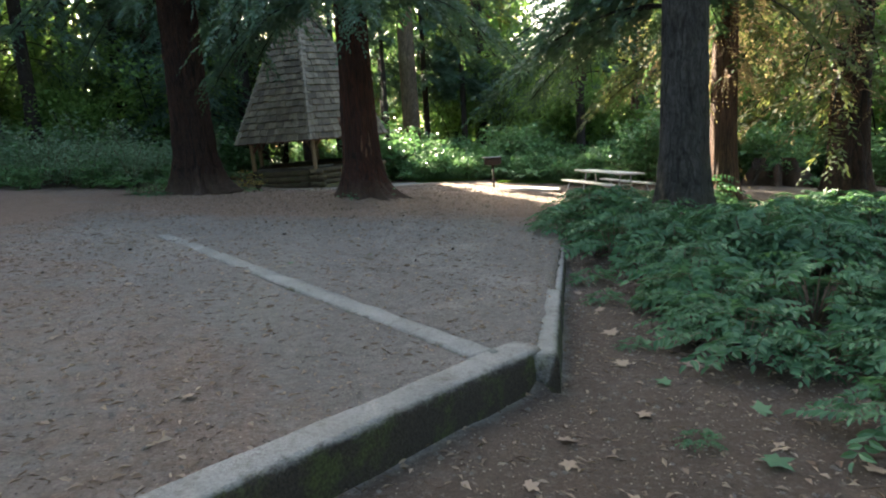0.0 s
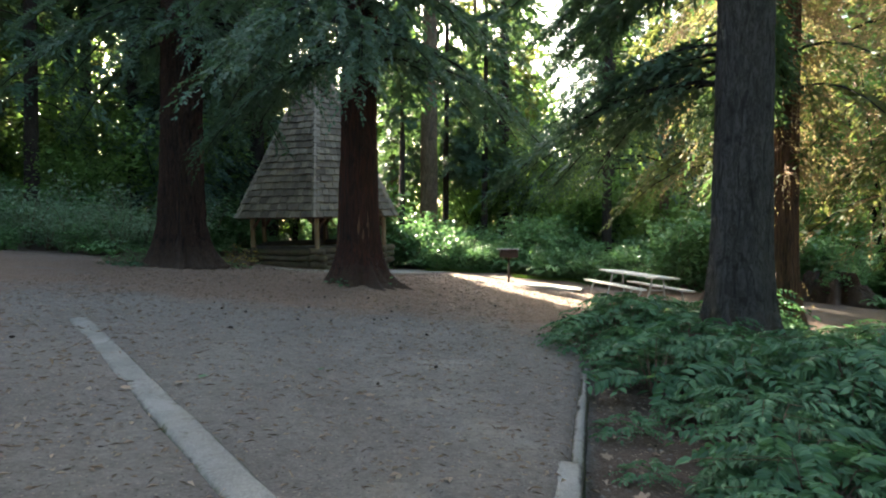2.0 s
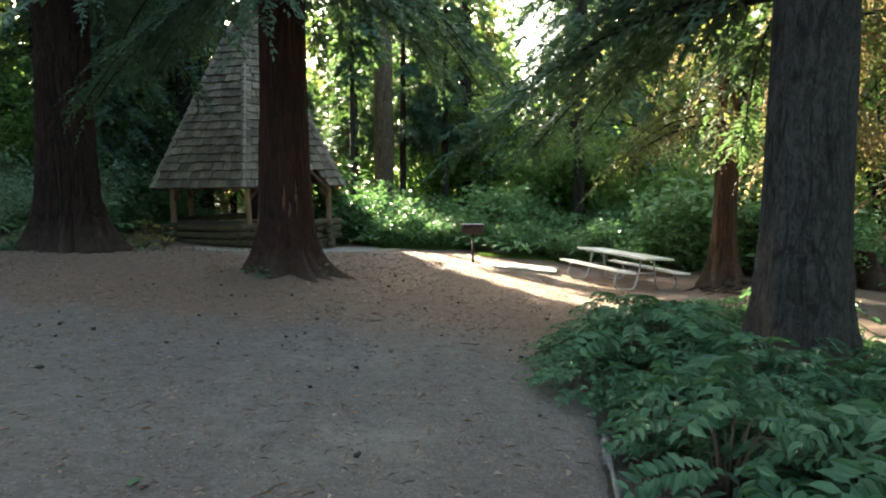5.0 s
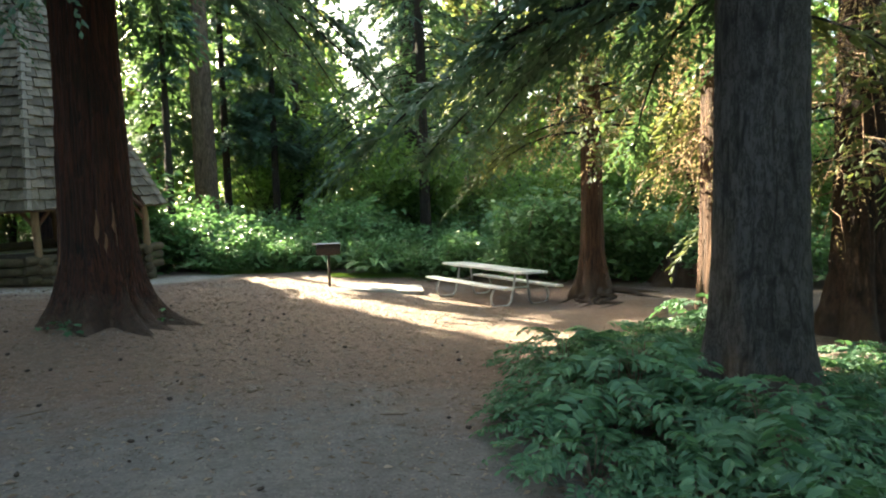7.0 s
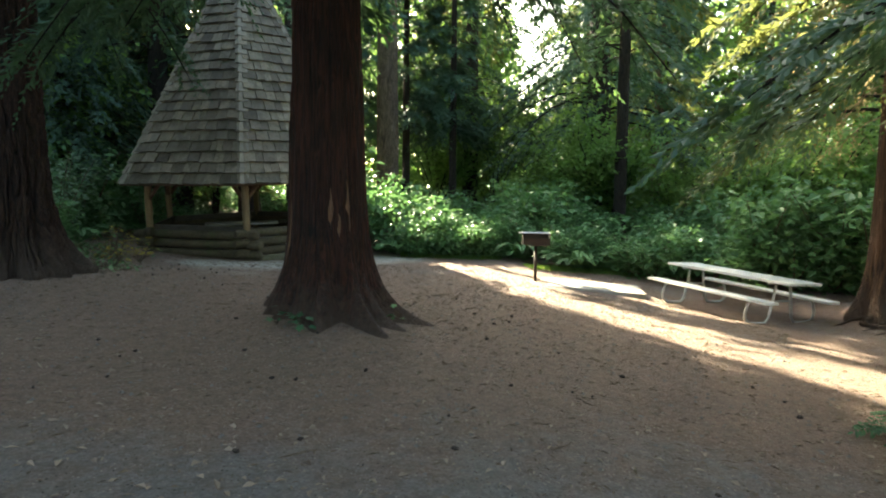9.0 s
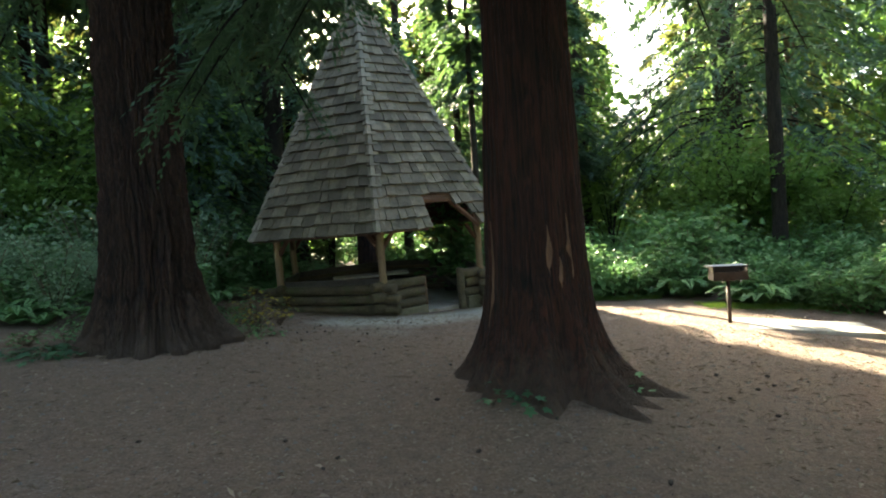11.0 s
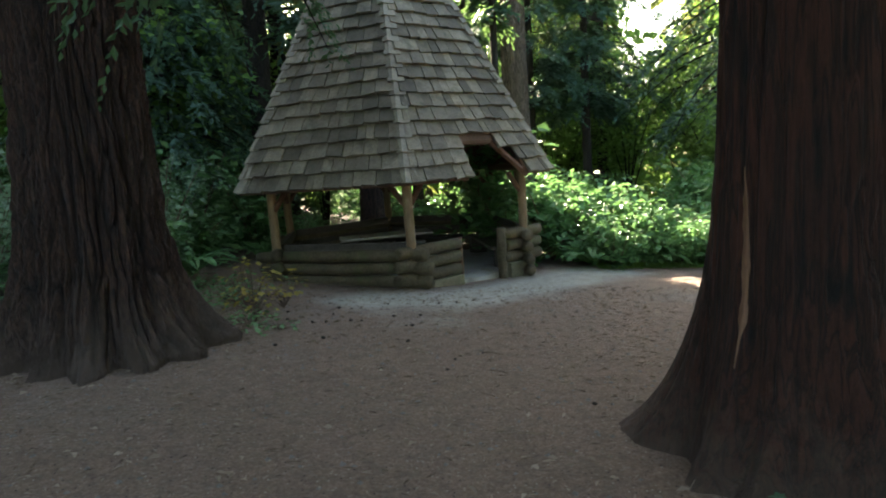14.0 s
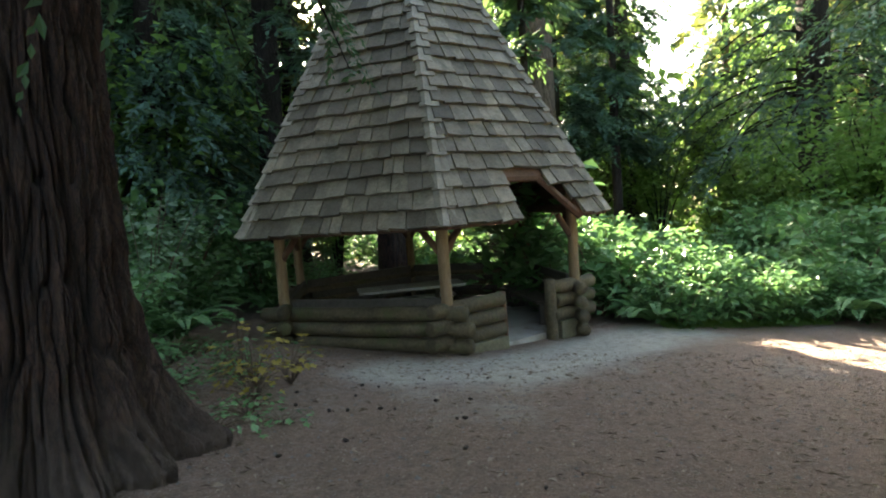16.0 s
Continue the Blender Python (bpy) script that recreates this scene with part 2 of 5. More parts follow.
M_SHRUB = leafy("shrub_leaf", (0.06, 0.145, 0.06), (0.165, 0.305, 0.12), 0.45, 0.25, (0.22, 0.42, 0.12))
# lighter copy of shrub_leaf: skylight on the left belt put into the colour
M_SKYLIT = leafy("skylit_shrub_leaf", (0.11, 0.185, 0.115), (0.28, 0.4, 0.25), 0.5, 0.35, (0.3, 0.45, 0.2))
M_GRAPE = leafy("holly_leaf", (0.014, 0.06, 0.036), (0.115, 0.23, 0.12), 0.52, 0.28, (0.2, 0.4, 0.1))
M_GRASS = leafy("grass_blade", (0.05, 0.12, 0.03), (0.15, 0.26, 0.07), 0.6, 0.4)
M_YELLOW = leafy("autumn_leaf", (0.2, 0.15, 0.03), (0.45, 0.38, 0.1), 0.6, 0.45, (0.6, 0.45, 0.08))
M_DRY = leafy("dry_leaf", (0.1, 0.062, 0.042), (0.42, 0.33, 0.25), 0.75, 0.2, (0.5, 0.4, 0.3))
M_TWIG = grainy("dry_twig", (0.07, 0.045, 0.03), (0.22, 0.15, 0.1), fine=30, coarse=4, vary=0.3)
# lighter and warmer than dry_twig: sunlight on the hanging twigs put into the colour
M_SUNLIT_TWIG = grainy("sunlit_hanging_twig", (0.17, 0.095, 0.055), (0.48, 0.32, 0.2), fine=30, coarse=4, vary=0.3)
M_CONE = grainy("fir_cone", (0.015, 0.01, 0.008), (0.06, 0.04, 0.03), fine=60, coarse=9)


# ---- mesh helpers ----
rng = np.random.default_rng(7)


def lattice(ix, iy, iz, seed):
    h = (ix * 374761393 + iy * 668265263 + iz * 2147483647 + seed * 974634777) & 0xFFFFFFFF
    h = ((h ^ (h >> 13)) * 1274126177) & 0xFFFFFFFF
    return ((h ^ (h >> 16)) & 0xFFFF) / 65535.0


def vnoise(x, y, z, seed=0):
    """Smooth value noise from 0 to 1 on arrays."""
    x, y, z = np.broadcast_arrays(np.asarray(x, float), np.asarray(y, float), np.asarray(z, float))
    ix, iy, iz = (np.floor(a).astype(np.int64) for a in (x, y, z))
    fx, fy, fz = x - ix, y - iy, z - iz
    fx, fy, fz = (f * f * (3 - 2 * f) for f in (fx, fy, fz))
    r = 0
    for a in (0, 1):
        for b in (0, 1):
            for c in (0, 1):
                w = (fx if a else 1 - fx) * (fy if b else 1 - fy) * (fz if c else 1 - fz)
                r = r + w * lattice(ix + a, iy + b, iz + c, seed)
    return r


def smooth(a, b, v):
    k = np.clip((np.asarray(v, float) - a) / (b - a), 0, 1)
    return k * k * (3 - 2 * k)


def raw_mesh(name, verts, faces, mat, shade=False):
    """A mesh from arrays: verts (n, 3), faces (m, k), all faces with k corners."""
    verts, faces = np.asarray(verts, np.float32), np.asarray(faces, np.int32)
    me = bpy.data.meshes.new(name)
    m, k = faces.shape
    me.vertices.add(len(verts))
    me.vertices.foreach_set("co", verts.ravel())
    me.loops.add(m * k)
    me.loops.foreach_set("vertex_index", faces.ravel())
    me.polygons.add(m)
    me.polygons.foreach_set("loop_start", np.arange(0, m * k, k, dtype=np.int32))
    me.polygons.foreach_set("use_smooth", np.full(m, shade))
    me.materials.append(mat)
    me.update(calc_edges=True)
    return me


def link(name, me, parent=None, label=""):
    ob = new(name, me)
    if parent:
        ob.parent = parent
    return tagged(ob, label)


def part(name, bm, mat, parent=None, label="", shade=False):
    """One bmesh as one object, under a thing or under a part."""
    me = bpy.data.meshes.new(name)
    for f in bm.faces:
        f.smooth = shade
    bm.to_mesh(me)
    bm.free()
    me.materials.append(mat)
    return link(name, me, parent, label)


def base(name, m, label, category, group="", kind=""):
    e = new(name)
    e.empty_display_size = 0.2
    e.matrix_world = m
    return tagged(e, label, category, group, kind)


def box(size, at=(0, 0, 0), bevel=0.01, rot=None, bm=None):
    b = bm or bmesh.new()
    made = bmesh.ops.create_cube(b, size=1.0)["verts"]
    m = Matrix.Translation(at) @ (rot.to_4x4() if rot else Matrix()) @ Matrix.Diagonal((*size, 1))
    bmesh.ops.transform(b, matrix=m, verts=made)
    if bevel:
        edges = list({e for v in made for e in v.link_edges})
        bmesh.ops.bevel(b, geom=edges, offset=bevel, segments=2, affect="EDGES", profile=0.6)
    return b


def rod(points, radius, sides=8, bm=None, cap=True):
    """A round bar along a line of points; radius: one number or one a point."""
    b = bm or bmesh.new()
    pts = [Vector(p) for p in points]
    rad = [radius] * len(pts) if isinstance(radius, (int, float)) else radius
    rings, side = [], None
    for i, p in enumerate(pts):
        d = (pts[min(i + 1, len(pts) - 1)] - pts[max(i - 1, 0)]).normalized()
        if side is None:
            side = d.orthogonal().normalized()
        side = (side - d * side.dot(d)).normalized()
        up = d.cross(side)
        rings.append([b.verts.new(p + (side * math.cos(2 * math.pi * k / sides) + up * math.sin(2 * math.pi * k / sides)) * rad[i]) for k in range(sides)])
    for a, c in zip(rings, rings[1:]):
        for k in range(sides):
            b.faces.new((a[k], a[(k + 1) % sides], c[(k + 1) % sides], c[k]))
    if cap:
        b.faces.new(rings[0][::-1])
        b.faces.new(rings[-1])
    return b


def rods_mesh(name, lines, mat, sides=5):
    b = bmesh.new()
    for pts, rad in lines:
        rod(pts, rad, sides, b)
    me = bpy.data.meshes.new(name)
    for f in b.faces:
        f.smooth = True
    b.to_mesh(me)
    b.free()
    me.materials.append(mat)
    return me


# ---- the lie of the land ----
SLOPE = -math.tan(radians(3.4))
KERB_A, KERB_B = Vector((-4.1, -1.18)), Vector((0.55, 4.01))      # the front kerb's back line, west to east
EDGE_A, EDGE_B = Vector((0.63, 3.62)), Vector((1.82, 9.3))      # the side kerb


def side_of(a, b, x, y):
    d = (b - a).normalized()
    return (x - a.x) * d.y - (y - a.y) * d.x       # plus: to the right of the line


def land(x, y):
    """The ground's height."""
    x, y = np.asarray(x, float), np.asarray(y, float)
    xs = np.clip(x, -30, 30)
    z = SLOPE * xs
    z = z - 0.24 * np.exp(-((x + 5.3) ** 2 + (y - 25.2) ** 2) / 22) - 0.2 * np.exp(-((x - 5.0) ** 2 + (y - 19.6) ** 2) / 7)
    right = smooth(-0.12, -0.01, side_of(EDGE_A, EDGE_B, x, y)) * (1 - smooth(7.0, 11.0, y)) * smooth(3.2, 3.7, y)
    front = smooth(-0.2, -0.04, side_of(KERB_A, KERB_B, x, y)) * (1 - smooth(3.96, 4.1, y))
    lower = np.maximum(right, front)
    bank = smooth(1.8, 3.5, x - 0.05 * y) * smooth(-2, 4, y)
    z = z - lower * (0.25 - 0.18 * bank)
    z = z + 0.22 * smooth(5.5, 7.5, x) * smooth(13, 16, y) * (1 - smooth(21, 26, y))
    z = z + 0.15 * np.exp(-((x + 2.12) ** 2 + (y - 15.95) ** 2) / 1.7)      # the mound round the big cedar
    bumps = (vnoise(x * 1.3, y * 1.3, 0, 3) - 0.5) * 0.035 + (vnoise(x * 5, y * 5, 0, 4) - 0.5) * 0.014
    wild = smooth(24.5, 30, y) + smooth(8, 12, x) + smooth(-10, -14, x)
    z = z + bumps + np.clip(wild, 0, 1) * (vnoise(x * 0.25, y * 0.25, 0, 5) - 0.4) * 0.35
    return z


def ground_z(x, y):
    return float(land(x, y))


def on_land(x, y, turn=0.0, lift=0.0):
    return pose(x, y, ground_z(x, y) + lift, 0, 0, turn)


def axis(lo, hi, step, far):
    mid = np.arange(lo, hi + step / 2, step)
    grow = np.geomspace(step * 1.3, far, 46)
    return np.concatenate([lo - grow[::-1], mid, hi + grow])


gx, gy = axis(-9, 8, 0.1, 700), axis(0.5, 25, 0.11, 700)
GX, GY = np.meshgrid(gx, gy)
GZ = land(GX, GY)
nx, ny = len(gx), len(gy)
idx = np.arange(nx * ny).reshape(ny, nx)
quads = np.stack([idx[:-1, :-1], idx[:-1, 1:], idx[1:, 1:], idx[1:, :-1]], -1).reshape(-1, 4)
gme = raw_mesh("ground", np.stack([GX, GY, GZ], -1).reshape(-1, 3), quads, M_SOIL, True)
soil = gme.color_attributes.new("soil", "FLOAT_COLOR", "POINT")
red_duff = np.clip(0.45 * smooth(-0.4, -2.2, GX + 0.82 * (GY - 4.2)) + 0.75 * smooth(9.5, 14.0, GY) + 0.8 * np.exp(-((GX + 2) ** 2 + (GY - 16) ** 2) / 8) + 0.8 * np.exp(-((GX - 4.2) ** 2 + (GY - 11) ** 2) / 6), 0, 1)


def off_line(pts):
    """Distance from the ground's points to a bent line."""
    best = np.full(GX.shape, 1e9)
    for (ax, ay), (bx, by) in zip(pts, pts[1:]):
        f = np.clip(((GX - ax) * (bx - ax) + (GY - ay) * (by - ay)) / ((bx - ax) ** 2 + (by - ay) ** 2), 0, 1)
        best = np.minimum(best, np.hypot(GX - ax - f * (bx - ax), GY - ay - f * (by - ay)))
    return best


# pale dust trodden out of the shelter's doorway
gravel = 1.0 * np.exp(-(off_line(((-5.2, 21.7), (-3.9, 22.0), (-2.6, 23.4), (-1.4, 24.6))) / 1.0) ** 2) + 0.45 * np.exp(-(((GX + 4.4) / 0.9) ** 2 + ((GY - 20.0) / 0.7) ** 2)) + 0.3 * np.exp(-(off_line(((0.4, 5.0), (0.2, 8.0), (-1.2, 10.0))) / 1.3) ** 2)
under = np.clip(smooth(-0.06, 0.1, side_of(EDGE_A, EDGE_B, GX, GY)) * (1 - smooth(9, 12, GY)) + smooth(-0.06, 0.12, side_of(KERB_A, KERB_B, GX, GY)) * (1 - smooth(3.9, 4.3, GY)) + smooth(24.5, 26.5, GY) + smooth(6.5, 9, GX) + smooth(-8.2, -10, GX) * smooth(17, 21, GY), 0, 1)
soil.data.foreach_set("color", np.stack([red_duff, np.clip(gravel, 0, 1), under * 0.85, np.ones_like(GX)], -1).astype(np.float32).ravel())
tagged(link("ground", gme), "trodden grey-brown earth with reddish needle litter", "ground", kind="structure")


# ---- kerbs ----
def kerb_run(name, a, b, width, height, top, label):
    """A concrete bar whose right-hand face lies on the line from a to b; top: height above the pad."""
    d = (b - a)
    n = max(2, int(d.length / 0.12))
    bm = bmesh.new()
    side = Vector((-d.y, d.x)).normalized()
    prof = ((-0.02, -height), (0, -0.06), (0.008, -0.028), (0.03, -0.006), (0.06, 0), (width - 0.03, 0), (width, -0.02), (width, -height))
    rings = []
    for i in range(n + 1):
        p = a + d * (i / n)
        z = SLOPE * p.x + top
        ring = []
        for k, (s, h) in enumerate(prof):
            j = (noise.noise(Vector((p.x * 3, p.y * 3, k * 1.7)))) * 0.012
            q = p + side * (s + j)
            ring.append(bm.verts.new((q.x, q.y, z + h + j * 0.7)))
        rings.append(ring)
    for r, s in zip(rings, rings[1:]):
        for k in range(len(prof) - 1):
            bm.faces.new((r[k], s[k], s[k + 1], r[k + 1]))
    bm.faces.new(rings[0])
    bm.faces.new(rings[-1][::-1])
    bmesh.ops.recalc_face_normals(bm, faces=bm.faces)
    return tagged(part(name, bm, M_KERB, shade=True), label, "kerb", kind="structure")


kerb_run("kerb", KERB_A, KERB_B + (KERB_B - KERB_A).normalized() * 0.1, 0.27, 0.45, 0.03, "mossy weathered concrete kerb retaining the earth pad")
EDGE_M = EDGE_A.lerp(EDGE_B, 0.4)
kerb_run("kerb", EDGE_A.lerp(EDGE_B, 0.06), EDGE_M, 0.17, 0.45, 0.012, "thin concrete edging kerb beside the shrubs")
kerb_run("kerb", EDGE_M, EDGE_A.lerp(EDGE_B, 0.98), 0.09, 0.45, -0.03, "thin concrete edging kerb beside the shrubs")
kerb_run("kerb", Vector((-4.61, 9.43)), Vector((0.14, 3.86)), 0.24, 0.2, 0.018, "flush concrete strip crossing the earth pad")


# ---- the log shelter ----
SH_X, SH_Y, SH_Z, SH_TURN = -5.29, 25.6, 0.082, radians(-79.6)
SH_M = Matrix.Translation((SH_X, SH_Y, SH_Z)) @ pose(0, 0, 0, 2.4, -1.05, 0)      # it has settled a little towards the clearing
R_POST, R_EAVE, Z_EAVE, Z_TOP = 2.72, 3.3, 1.905, 8.09          # heights above the shelter's floor
shelter = base("log_shelter", SH_M, "six-sided log shelter with a steep weathered shingle roof", "shelter")


def corner(k, r, z=0.0):
    a = SH_TURN + radians(60 * k)
    return Vector((r * math.cos(a), r * math.sin(a), z))


def shelter_floor():
    bm = bmesh.new()
    top = [bm.verts.new(corner(k, 2.62, 0.04)) for k in range(6)]
    low = [bm.verts.new(corner(k, 2.62, -0.4)) for k in range(6)]
    bm.faces.new(top)
    for k in range(6):
        bm.faces.new((low[k], low[(k + 1) % 6], top[(k + 1) % 6], top[k]))
    part("floor_slab", bm, M_SLAB, shelter, "dusty concrete floor slab")


def log_part(a, b, r, mat=M_LOG, name="log", parent=shelter, label=""):
    """A slightly crooked log with rounded ends from a to b."""
    a, b = Vector(a), Vector(b)
    d = b - a
    n = max(4, int(d.length / 0.3))
    pts, rad = [a], [r * 0.86]
    s = random.random() * 50
    for i in range(n + 1):
        f = i / n
        p = a.lerp(b, 0.015 + 0.97 * f)
        w = Vector((noise.noise(Vector((s, f * 3, 0))), noise.noise(Vector((s, f * 3, 5))), noise.noise(Vector((s, f * 3, 9)))))
        pts.append(p + w * r * 0.16)
        rad.append(r * (1 + 0.07 * noise.noise(Vector((s, f * 5, 2)))))
    pts.append(b)
    rad.append(r * 0.86)
    bm = rod(pts, rad, 12)
    return part(name, bm, mat, parent, label, True)


def log_wall(k, rows=4, door=False):
    """Stacked logs between corners k and k + 1; the ends run past the corners."""
    a, b = corner(k, R_POST), corner(k + 1, R_POST)
    d = (b - a).normalized()
    w = (b - a).length
    lift = 0.06 if k % 2 == 0 else 0.0
    spans = [(-0.34, 1.04), (2.16, w + 0.4)] if door else [(-0.38, w + 0.32)]
    for s0, s1 in spans:
        for j in range(rows - 1 if door else rows):
            z = 0.7 + lift - j * 0.226
            e0, e1 = random.uniform(-0.06, 0.06), random.uniform(-0.06, 0.06) * (not door)
            log_part(a + d * (s0 + e0) + Vector((0, 0, z)), a + d * (s1 + e1) + Vector((0, 0, z)), random.uniform(0.1, 0.11))
    if door:
        log_part(a + d * 1.06 + Vector((0, 0, -0.2)), a + d * 1.06 + Vector((0, 0, 0.86)), 0.05, M_BEAM, "jamb_post", label="slim reddish jamb post")
        log_part(a + d * 2.1 + Vector((0, 0, -0.2)), a + d * 2.1 + Vector((0, 0, 0.9)), 0.095, M_LOG, "jamb_post", label="thick brown jamb post")
        for s0, s1 in ((0.15, 1.02), (2.2, w + 0.12)):
            p, q = a + d * s0, a + d * s1
            rot = Matrix.Rotation(math.atan2(d.y, d.x), 3, "Z")
            part("foundation_block", box(((q - p).length, 0.2, 0.5), ((p + q) / 2) + Vector((0, 0, -0.04)) - Vector((-d.y, d.x, 0)) * 0.03, 0.015, rot), M_LOGEND, shelter, "earth-stained sill block")


shelter_floor()
for k in range(6):
    log_wall(k, door=(k == 0))
    post_top = corner(k, R_POST, Z_EAVE + 0.35)
    log_part(corner(k, R_POST, 0.6), post_top, 0.085, M_POST, "post")
    # forked braces below the eave
    for q in (-1, 1):
        tow = (corner(k + q, R_POST) - corner(k, R_POST)).normalized()
        log_part(corner(k, R_POST, Z_EAVE - 0.36) + tow * 0.04, corner(k, R_POST, Z_EAVE + 0.02) + tow * 0.34, 0.05, M_BEAM, "brace")
    if k:
        log_part(corner(k, R_POST, Z_EAVE + 0.1), corner(k + 1, R_POST, Z_EAVE + 0.1), 0.07, M_BEAM, "eave_beam")
        # back rail and bench inside
        a, b = corner(k, R_POST - 0.1, 0.0), corner(k + 1, R_POST - 0.1, 0.0)
        d = (b - a).normalized()
        rot = Matrix.Rotation(math.atan2(d.y, d.x), 3, "Z")
        inn = Vector((-d.y, d.x, 0))
        mid = (a + b) / 2
        L = (b - a).length
        part("back_rail", box((L - 0.1, 0.06, 0.15), mid + Vector((0, 0, 0.84)), 0.015, rot), M_RAIL, shelter, "dark plank back rail")
        part("back_rail", box((L - 0.2, 0.05, 0.13), mid + inn * 0.05 + Vector((0, 0, 0.6)), 0.015, rot), M_RAIL, shelter, "dark plank back rail")
        part("bench_seat", box((L - 0.6, 0.4, 0.06), mid + inn * 0.3 + Vector((0, 0, 0.42)), 0.015, rot), M_RAIL, shelter, "dark plank bench seat")
        for s in (-0.38, 0.38):
            part("bench_leg", box((0.1, 0.3, 0.36), mid + inn * 0.3 + d * (s * L) + Vector((0, 0, 0.21)), 0.012, rot), M_RAIL, shelter)

# roof: six sheathing boards, then courses of shingles
SLANT = (corner(0, R_EAVE, Z_EAVE) - Vector((0, 0, Z_TOP))).length
COURSES = 25
NOTCH_L, NOTCH_R, NOTCH_H = 0.37, 0.80, 0.105        # the doorway's notch: along the eave, and up the slant


def roof_point(k, u, v, out=0.0):
    """u along the eave from corner k to k + 1, v up the slant from 0 to 1."""
    a, b = corner(k, R_EAVE, Z_EAVE), corner(k + 1, R_EAVE, Z_EAVE)
    top = Vector((0, 0, Z_TOP))
    p = a.lerp(b, u).lerp(top, v)
    nrm = (b - a).cross(top - a).normalized()
    return p + nrm * out


def sheathing(k):
    bm = bmesh.new()
    pieces = [(0, 1, 0, 1)] if k else [(0, NOTCH_L, 0, NOTCH_H), (NOTCH_R, 1, 0, NOTCH_H), (0, 1, NOTCH_H, 1)]
    for u0, u1, v0, v1 in pieces:
        lo = -0.045
        uu = ((u0, v0), (u1, v0), (u1, v1 * 0.998), (u0, v1 * 0.998))
        t = [bm.verts.new(roof_point(k, u, v, -0.004)) for u, v in uu]
        w = [bm.verts.new(roof_point(k, u, v, lo)) for u, v in uu]
        bm.faces.new(t)
        bm.faces.new(w[::-1])
        for i in range(4):
            bm.faces.new((w[i], w[(i + 1) % 4], t[(i + 1) % 4], t[i]))
    part("sheathing", bm, M_BEAM, shelter, "dark roof boards")


def shingle_verts(k, u0, u1, v0, v1, lift, sag):
    """A tapered board: thick at its butt, thin at its head."""
    t = 0.058 + lift
    vs = [roof_point(k, u, v, o) for u, v, o in ((u0, v0 + sag, 0.03), (u1, v0 - sag * 0.4, 0.03), (u1, v1, 0.001), (u0, v1, 0.001),
                                                 (u0, v0 + sag, t + 0.02), (u1, v0 - sag * 0.4, t + 0.02), (u1, v1, 0.006), (u0, v1, 0.006))]
    return vs


BOX_FACES = ((0, 3, 2, 1), (4, 5, 6, 7), (0, 1, 5, 4), (1, 2, 6, 5), (2, 3, 7, 6), (3, 0, 4, 7))
rest_v, rest_f = [], []
single = []
for k in range(6):
    sheathing(k)
    for c in range(COURSES):
        v0 = c / COURSES
        v1 = min(1.0, v0 + 1.7 / COURSES)
        width = 3.25 * (1 - v0)
        count = max(1, int(width / 0.25))
        cuts = np.cumsum(rng.uniform(0.6, 1.4, count))
        cuts = np.concatenate([[0], cuts / cuts[-1]])
        for i in range(count):
            u0, u1 = cuts[i] + 0.005 / max(width, 0.2), cuts[i + 1] - 0.009 / max(width, 0.2)
            in_notch = k == 0 and v0 < NOTCH_H - 0.01 and u1 > NOTCH_L + 0.03 and u0 < NOTCH_R - 0.06
            if in_notch and not (v0 > 0.068 and u0 > NOTCH_R - 0.2):
                continue
            vs = shingle_verts(k, u0, u1, v0 + rng.uniform(-0.002, 0.002), v1, rng.uniform(0, 0.034), rng.uniform(-0.003, 0.003))
            if k in (0, 5) and c < 12 and len(single) < 300:
                single.append(vs)
            else:
                n0 = len(rest_v)
                rest_v += [tuple(v) for v in vs]
                rest_f += [tuple(n0 + j for j in f) for f in BOX_FACES]
tagged(link("shingle_field", raw_mesh("shingle_field", rest_v, rest_f, M_SHINGLE), shelter), "upper rows of grey split shingles", kind="stuff")
for k in range(6):
    for c in range(COURSES + 1):
        v0, v1 = c / (COURSES + 1), min(0.995, (c + 1.6) / (COURSES + 1))
        w0, w1 = 0.12 / max(0.3, 3.25 * (1 - v0)), 0.11 / max(0.2, 3.25 * (1 - v1))
        bm = bmesh.new()
        ring = []
        for v, w, o in ((v0, w0, 0.12), (v1, w1, 0.06)):
            ring.append([bm.verts.new(p) for p in (roof_point(k - 1, 1 - w, v, o - 0.03), roof_point(k - 1, 1 - w * 0.1, v, o), roof_point(k, w, v, o - 0.03),
                                                   roof_point(k, w, v, o - 0.055), roof_point(k, 0, v, o - 0.05), roof_point(k - 1, 1 - w, v, o - 0.055))])
        for i in range(6):
            bm.faces.new((ring[0][i], ring[0][(i + 1) % 6], ring[1][(i + 1) % 6], ring[1][i]))
        bm.faces.new(ring[0][::-1])
        bm.faces.new(ring[1])
        bmesh.ops.recalc_face_normals(bm, faces=bm.faces)
        part("hip_shingle", bm, M_CAP, shelter)
# trim of the doorway's notch
for p, q in (((NOTCH_L, 0.0), (NOTCH_L, NOTCH_H)), ((NOTCH_L - 0.02, NOTCH_H), (NOTCH_R - 0.14, NOTCH_H)), ((NOTCH_R - 0.15, NOTCH_H), (NOTCH_R + 0.02, 0.0))):
    a, b = roof_point(0, *p, -0.06), roof_point(0, *q, -0.06)
    part("notch_trim", rod([a, b], 0.06, 6), M_BEAM, shelter, "reddish-brown doorway trim")


